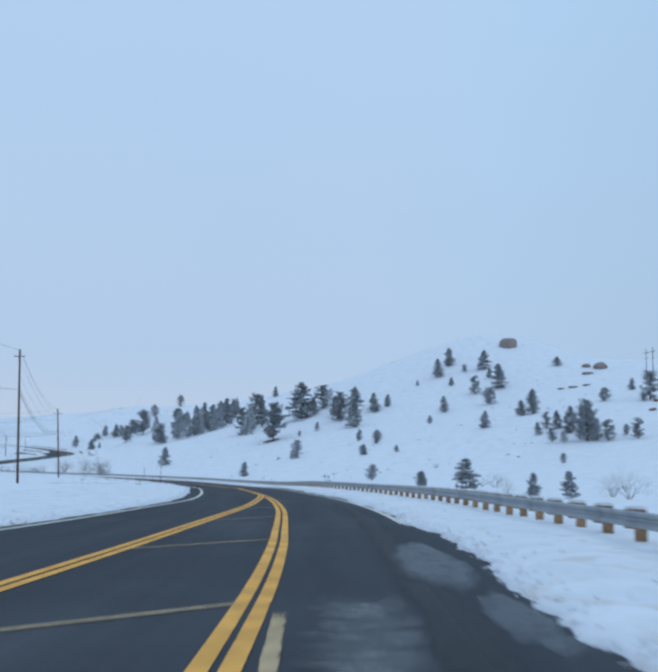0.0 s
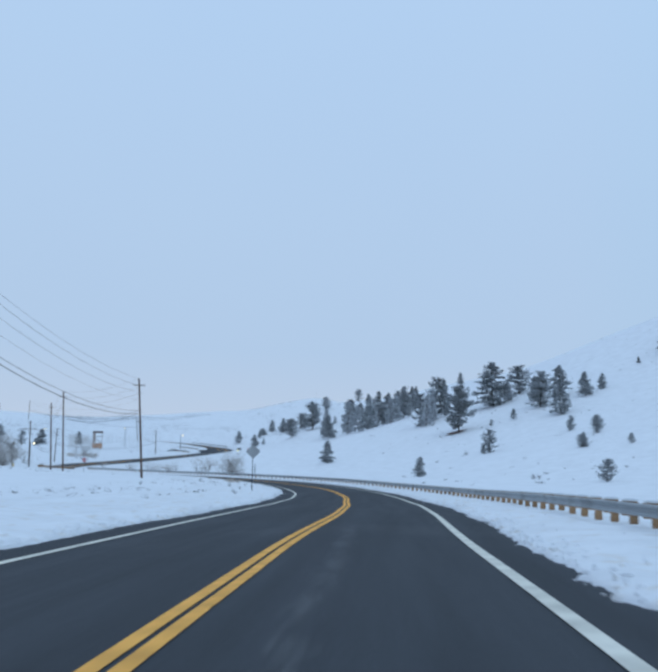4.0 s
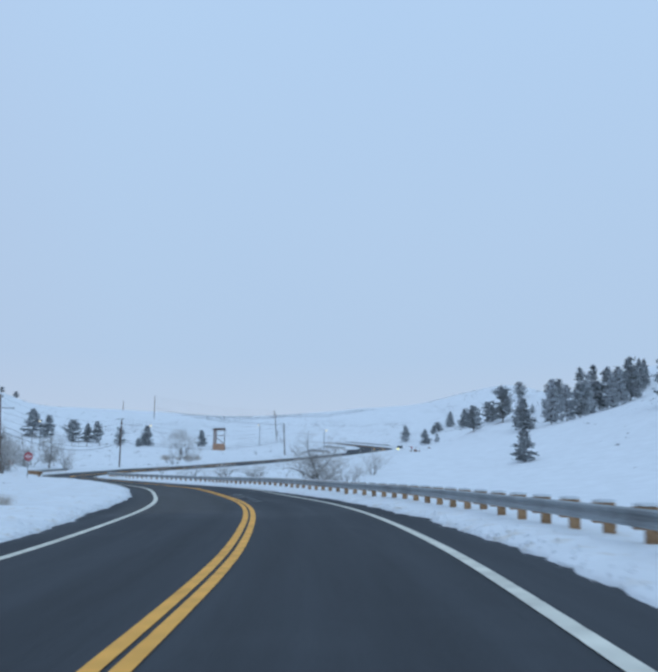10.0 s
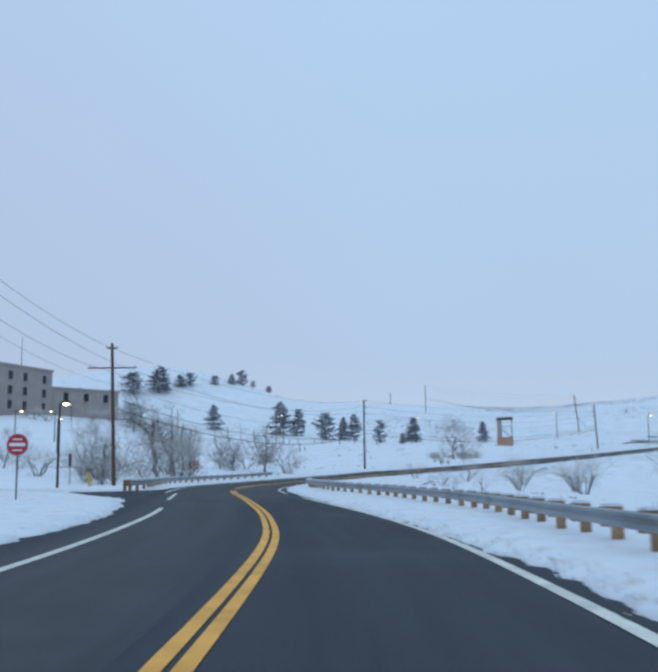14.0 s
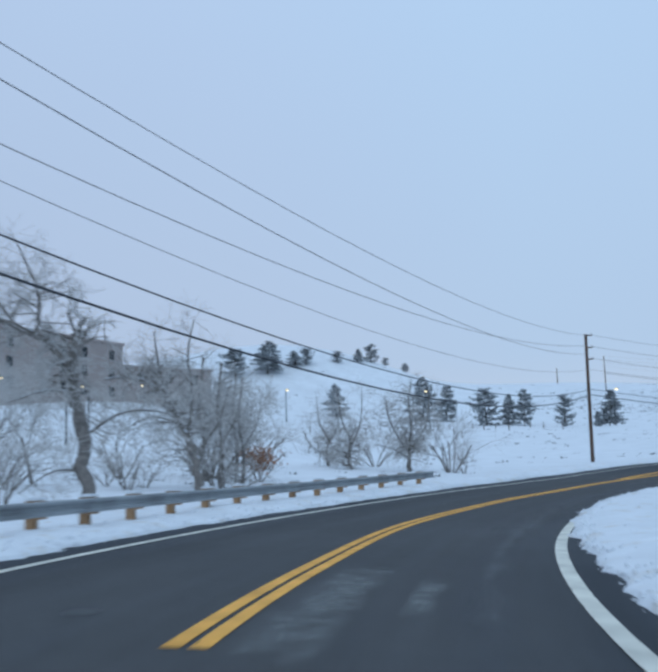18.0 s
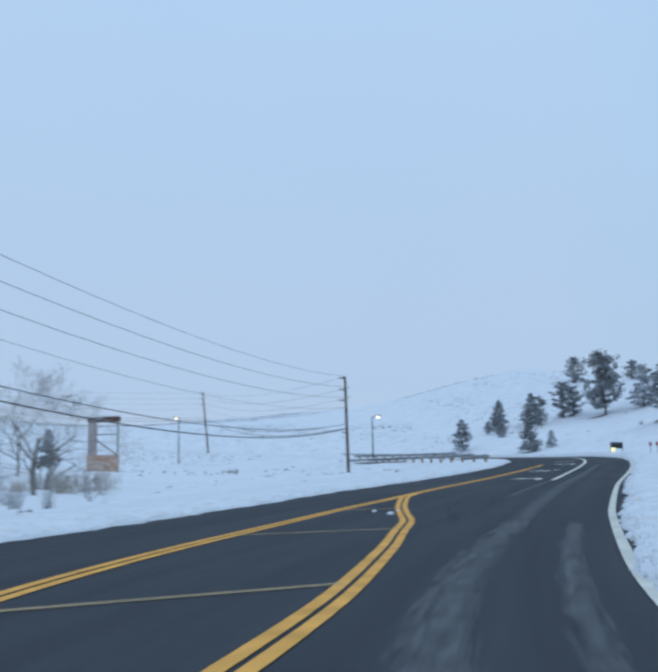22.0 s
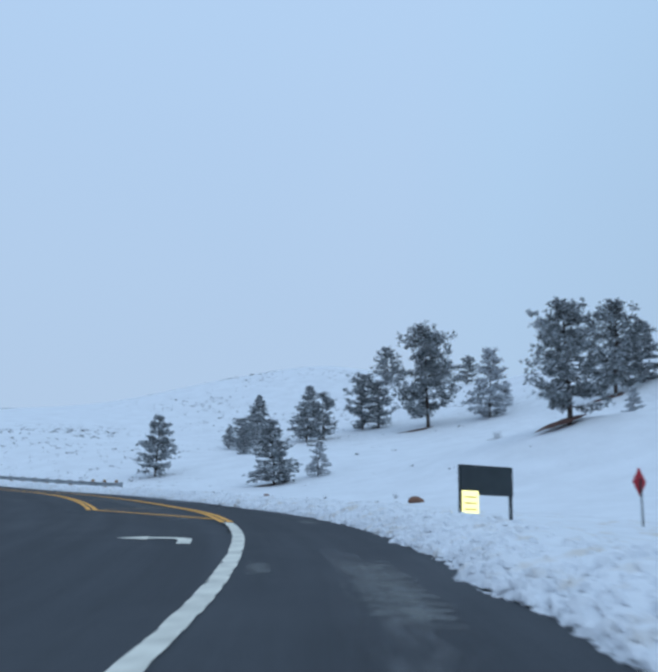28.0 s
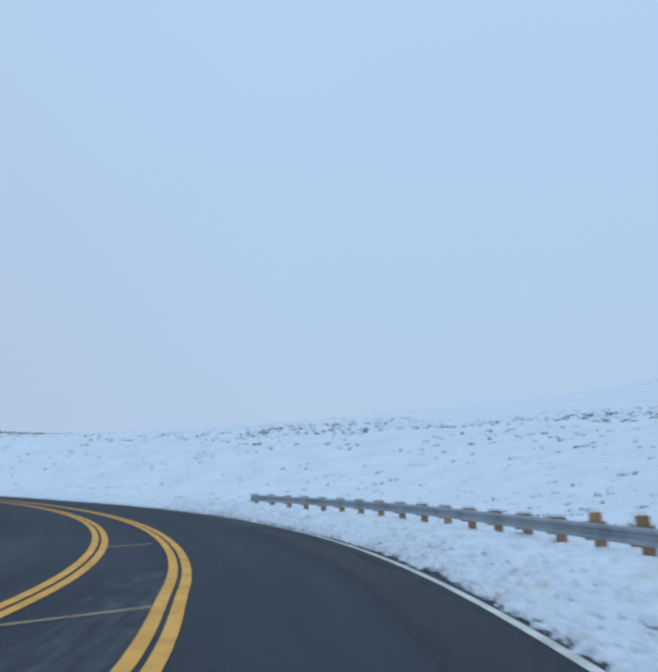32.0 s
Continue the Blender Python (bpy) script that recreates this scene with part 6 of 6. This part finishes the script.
def painted_word(text, s0, o0, along, across, paint=M_WHITE):
    cu = bpy.data.curves.new("word", "FONT")
    cu.body = text
    tmp = bpy.data.objects.new("word", cu)
    me = bpy.data.meshes.new_from_object(tmp)
    xs, ys = [v.co.x for v in me.vertices], [v.co.y for v in me.vertices]
    for v in me.vertices:
        u, w = (v.co.x - min(xs)) / (max(xs) - min(xs)), (v.co.y - min(ys)) / (max(ys) - min(ys))
        v.co = Vector(on_road(np.array([s0 + w * along]), np.array([o0 - u * across]), 0.017)[0])
    bpy.data.objects.remove(tmp)
    me.materials.clear()
    me.materials.append(paint)
    for layer in list(me.uv_layers):
        me.uv_layers.remove(layer)
    solid(me)
    ob = new("painted_word", me)
    ob.parent = road
    return tagged(ob, "white painted word " + text)


painted_word("ONLY", 432.0, 4.62, 3.6, 1.85)
painted_word("ONLY", 457.5, 4.5, 3.6, 1.85, M_GHOST)


def stain(a, b, offset, width, material, name="salt_stain", up=0.007):
    """A broken film on the asphalt: salt, meltwater, or just a paler grey."""
    s = np.arange(a, b, 0.5)
    o = offset(s) if callable(offset) else offset + 0 * s
    ob = strip(name, s, o + width / 2, o - width / 2, up, material, road, across=9)
    tagged(ob, "dark damp streak" if material is M_DAMP else "smooth film of frozen meltwater" if material is M_PUDDLE else "pale film, in places road salt")


stain(388, 446, lambda s: curve_of(s, (388, 0.6), (446, 0.55)), 1.1, M_TRACK)
# two wide films that make these stretches of asphalt a paler, warmer grey
stain(288, 366, 2.35, 7.6, M_PALE_FILM, up=0.0055)
stain(208, 287.5, 3.9, 4.2, M_PALE_FILM, up=0.0055)
stain(402, 418, lambda s: curve_of(s, (402, 1.95), (410, 1.84), (418, 1.6)), 0.55, M_TRACK)
stain(4.0, 12.0, -0.25, 1.7, M_PATCH)
stain(-6, 44, -1.05, 0.8, M_DAMP, "damp_streak", 0.0085)
stain(300, 314, 0.9, 1.2, M_SALT)
stain(314.6, 323.5, lambda s: curve_of(s, (314, 1.2), (319, 1.22), (324, 1.3)), 1.25, M_PATCH)
stain(316.5, 322.5, 0.3, 0.6, M_PATCH)
stain(323.6, 326.2, 0.5, 0.4, M_PATCH)
stain(332.5, 335.5, 0.5, 0.4, M_PATCH)
stain(316, 340, -0.35, 0.7, M_SALT)
stain(223.5, 232.5, lambda s: curve_of(s, (223, 0.65), (232, 0.2)), 1.1, M_PATCH)
stain(216, 225, 0.45, 1.0, M_TRACK)
stain(241.2, 243.4, -0.54, 0.7, M_PATCH)
stain(168.0, 170.4, 0.22, 0.7, M_PATCH)
stain(170.2, 171.6, 0.42, 0.7, M_PATCH)
stain(466.5, 475.5, -0.7, 1.5, M_PATCH)
stain(470.5, 475.5, 0.85, 0.6, M_PATCH)
stain(496, 502, -1.3, 1.0, M_DAMP, "damp_streak", 0.0085)
stain(374, 394, lambda s: curve_of(s, (374, -0.6), (394, -0.75)), 0.7, M_TRACK)
stain(58, 96, 0.6, 0.9, M_SALT)
stain(454, 478, -0.5, 1.3, M_SALT)
stain(518, 545, -1.3, 1.4, M_DAMP, "damp_streak", 0.009)
stain(484, 532, 2.3, 2.4, M_SALT)
stain(326, 368, -0.2, 2.0, M_SALT)
stain(366, 394, lambda s: curve_of(s, (366, -0.1), (380, 0.75), (394, 0.6)), 1.2, M_TRACK)
for s0, o0, s1, o1 in ((497.6, 2.1, 498.3, 1.5), (499.0, 3.2, 499.3, 2.4), (500.4, 2.6, 500.9, 2.0), (501.9, 3.4, 502.2, 2.6), (508.2, 3.0, 508.6, 2.3), (510.6, 2.7, 510.9, 2.2), (495.3, 2.5, 495.6, 1.9)):
    cross_stroke(s0, o0, s1, o1, 0.16, M_PATCH, 0.013)



def puddle(s0, o0, half_long, half_wide, seed, hole=0.0, aside=0.0, ahead=0.0):
    """Frozen meltwater in an uneven pool; the asphalt stands out of it where there is a hole."""
    rings, turn = 7, 64
    a = np.linspace(0, 2 * math.pi, turn + 1)
    wave = np.array([1 + 0.3 * noise.noise((math.cos(k) * 1.3, math.sin(k) * 1.3, seed)) + 0.16 * noise.noise((math.cos(k) * 4, math.sin(k) * 4, seed)) for k in a])
    gap = hole * np.array([1 + 0.5 * noise.noise((math.cos(k) * 1.8, math.sin(k) * 1.8, seed + 5)) for k in a])
    rows, rim, st, ot = [], [], [], []
    for k in range(rings):
        f = k / (rings - 1)
        s = s0 + ahead * (1 - f) + np.cos(a) * (gap * 2.2 * (1 - f) + half_long * wave * f)
        o = o0 + aside * (1 - f) + np.sin(a) * (gap * (1 - f) + half_wide * wave * f)
        rows.append(on_road(s, o, 0.0105))
        rim.append(np.full(turn + 1, min(1.0, 4 * (1 - f), 5 * f + (hole == 0))))
        st.append(s)
        ot.append(o)
    ob = mesh_object("ice_film", np.concatenate(rows), sheet((rings, turn + 1)), M_PUDDLE, road, smooth=True)
    road_map(ob.data, np.concatenate(st), np.concatenate(ot))
    ob.data.attributes.new("rim", "FLOAT", "POINT").data.foreach_set("value", np.concatenate(rim))
    tagged(ob, "smooth film of frozen meltwater")


puddle(508.3, -1.8, 4.8, 1.25, 3.3, 0.17, 0.5, 0.8)
puddle(14.5, -1.45, 4.2, 0.55, 8.1)
puddle(9.0, -1.75, 2.2, 0.3, 5.4)
stain(482.8, 487.4, -1.35, 1.1, M_PATCH)
stain(479.0, 482.0, -0.6, 0.8, M_PATCH)

line("worn_stripe", 1.5, 9.5, lambda s: 0.29 + 0.03 * s, 0.15, M_THIN, 0.011, label="nearly worn out yellow stripe")
cross_stroke(223.9, 4.20, 227.9, -0.29, 0.7, M_PATCH, 0.009)
cover = [on_road(np.array([317.6 + 0.17 * math.cos(a)]), np.array([3.40 + 0.17 * math.sin(a)]), 0.008)[0] for a in np.linspace(0, 6.283, 25)[:-1]]
tagged(mesh_object("manhole_cover", cover, [tuple(range(24))], M_METAL, road), "round dark iron cover")

# ---- dry brush and stones on the open hillsides ----
rng_s = np.random.default_rng(77)
sv, sf = [], []
for x0, x1, y0, y1, count, size in ((-160, -32, 408, 560, 11000, 0.17), (-32, 20, 455, 560, 1300, 0.2), (-32, 60, 390, 455, 130, 0.2), (20, 200, 120, 380, 700, 0.32), (-130, -60, 225, 400, 800, 0.22), (-60, -5, 120, 200, 420, 0.16), (-40, -8, 20, 110, 520, 0.16), (-300, -130, 330, 470, 500, 0.35), (10, 60, 380, 430, 160, 0.2)):
    xs, ys = rng_s.uniform(x0, x1, count), rng_s.uniform(y0, y1, count)
    d, _, _, o = road_near(xs, ys)
    zs = ground_z(xs, ys)
    for x, y, z, dd in zip(xs, ys, zs, d):
        if dd < 12 or noise.noise((x * 0.05, y * 0.05, 9.0)) + 0.6 * noise.noise((x * 0.21, y * 0.21, 3.0)) < -0.3:
            continue
        r = size * rng_s.uniform(0.3, 1.6) ** 1.5
        for _ in range(7):
            n, a = len(sv), rng_s.uniform(0, 6.28)
            cx, cy = x + rng_s.normal() * r * 0.6, y + rng_s.normal() * r * 0.4
            lean = (math.cos(a) * r * 0.5, math.sin(a) * r * 0.5)
            sv += [(cx - lean[1] * 0.4, cy + lean[0] * 0.4, z - 0.1), (cx + lean[1] * 0.4, cy - lean[0] * 0.4, z - 0.1), (cx + lean[0], cy + lean[1], z + r * rng_s.uniform(0.15, 0.6))]
            sf.append((n, n + 1, n + 2))
tagged(mesh_object("sagebrush", sv, sf, M_STRAW), "scattered dark sagebrush and stones showing through snow", "brush", kind="stuff")


# ---- cracks in the asphalt and lumps of ploughed snow ----
rng_c = np.random.default_rng(9)


def crack(points, width=0.026):
    s = np.interp(np.arange(0, len(points) - 0.99, 0.08), np.arange(len(points)), [p[0] for p in points])
    o = np.interp(np.arange(0, len(points) - 0.99, 0.08), np.arange(len(points)), [p[1] for p in points]) + rng_c.normal(size=len(s)) * 0.025
    w = width * rng_c.uniform(0.5, 1.3, len(s))
    v = np.stack([on_road(s, o + w / 2, 0.006), on_road(s, o, 0.006), on_road(s, o - w / 2, 0.006)], 1)
    ob = mesh_object("crack", v.reshape(-1, 3), sheet(v.shape[:2]), M_CRACK, road)
    road_map(ob.data, np.repeat(s, 3), np.repeat(o, 3))
    ob.data.attributes.new("rim", "FLOAT", "POINT").data.foreach_set("value", np.tile((0.3, 1.0, 0.3), len(s)))


crack(((391, 2.05), (393.1, 2.21), (395.2, 2.64), (396.2, 2.11), (398.7, 2.01), (402, 2.3)))
crack(((393, 2.3), (397, 3.1), (401, 3.3)))
crack(((480, 1.25), (482.1, 1.1), (486.6, 1.33), (491.6, 1.33), (497.1, 1.43), (503, 1.6)), 0.06)
for s0 in (118, 226, 356, 431, 512):
    o0 = rng_c.uniform(-1.2, 3.2)
    pts = [(s0, o0)]
    for _ in range(int(rng_c.integers(3, 7))):
        pts.append((pts[-1][0] + rng_c.uniform(0.3, 2.2), pts[-1][1] + rng_c.normal() * 0.28))
    crack(pts, 0.022)


def lump(v, f, x, y, z, r):
    n = len(v)
    for k in range(5):
        a = k * 1.257 + rng_c.uniform(-0.3, 0.3)
        v.append((x + math.cos(a) * r * rng_c.uniform(0.7, 1.3), y + math.sin(a) * r * rng_c.uniform(0.7, 1.3), z - 0.02))
    for k in range(4):
        a = k * 1.57 + rng_c.uniform(-0.4, 0.4)
        v.append((x + math.cos(a) * r * 0.6, y + math.sin(a) * r * 0.6, z + r * rng_c.uniform(0.35, 0.7)))
    f += [(n, n + 1, n + 5), (n + 1, n + 6, n + 5), (n + 1, n + 2, n + 6), (n + 2, n + 3, n + 7), (n + 2, n + 7, n + 6), (n + 3, n + 4, n + 8), (n + 3, n + 8, n + 7), (n + 4, n, n + 5), (n + 4, n + 5, n + 8), (n + 5, n + 6, n + 7), (n + 5, n + 7, n + 8)]


for s0, o0, r in ((395.7, 5.03, 0.08), (394.7, 4.33, 0.1), (396.2, 4.45, 0.07), (288.6, 7.2, 0.12)):
    x, y, z = on_road(np.array([s0]), np.array([o0]), 0.01)[0]
    v, f = [], []
    lump(v, f, 0, 0, 0, r)
    ob = mesh_object("snow_lump", v, f, M_VERGE, smooth=True)
    ob.location = (x, y, z)
    tagged(ob, "small lump of snow dropped on asphalt", "snow lump", group="snow lumps")
v, f = [], []
for side in (1, -1):
    for near, count, big, start in ((0.25, 6500, 0.045, 0), (1.2, 900, 0.08, 0), (0.6, 4200 if side < 0 else 300, 0.11, 462), (1.3, 3600 if side < 0 else 0, 0.16, 462)):
        s = rng_c.uniform(start, min(S_END - 5, 560), count)
        out = np.abs(rng_c.normal(size=count)) * near - 0.05
        for q, r in zip(verge_point(side, s, ragged_edge(side, s), np.maximum(out, -0.1)), rng_c.uniform(0.2, 1, count) ** 2 * big + 0.015):
            lump(v, f, q[0], q[1], q[2] - 0.2 * r + (0.03 if r < 0.05 else 0), r)
tagged(mesh_object("snow_crumb", v, f, M_VERGE), "crumbs of ploughed snow along the asphalt edge", "snow", kind="stuff")
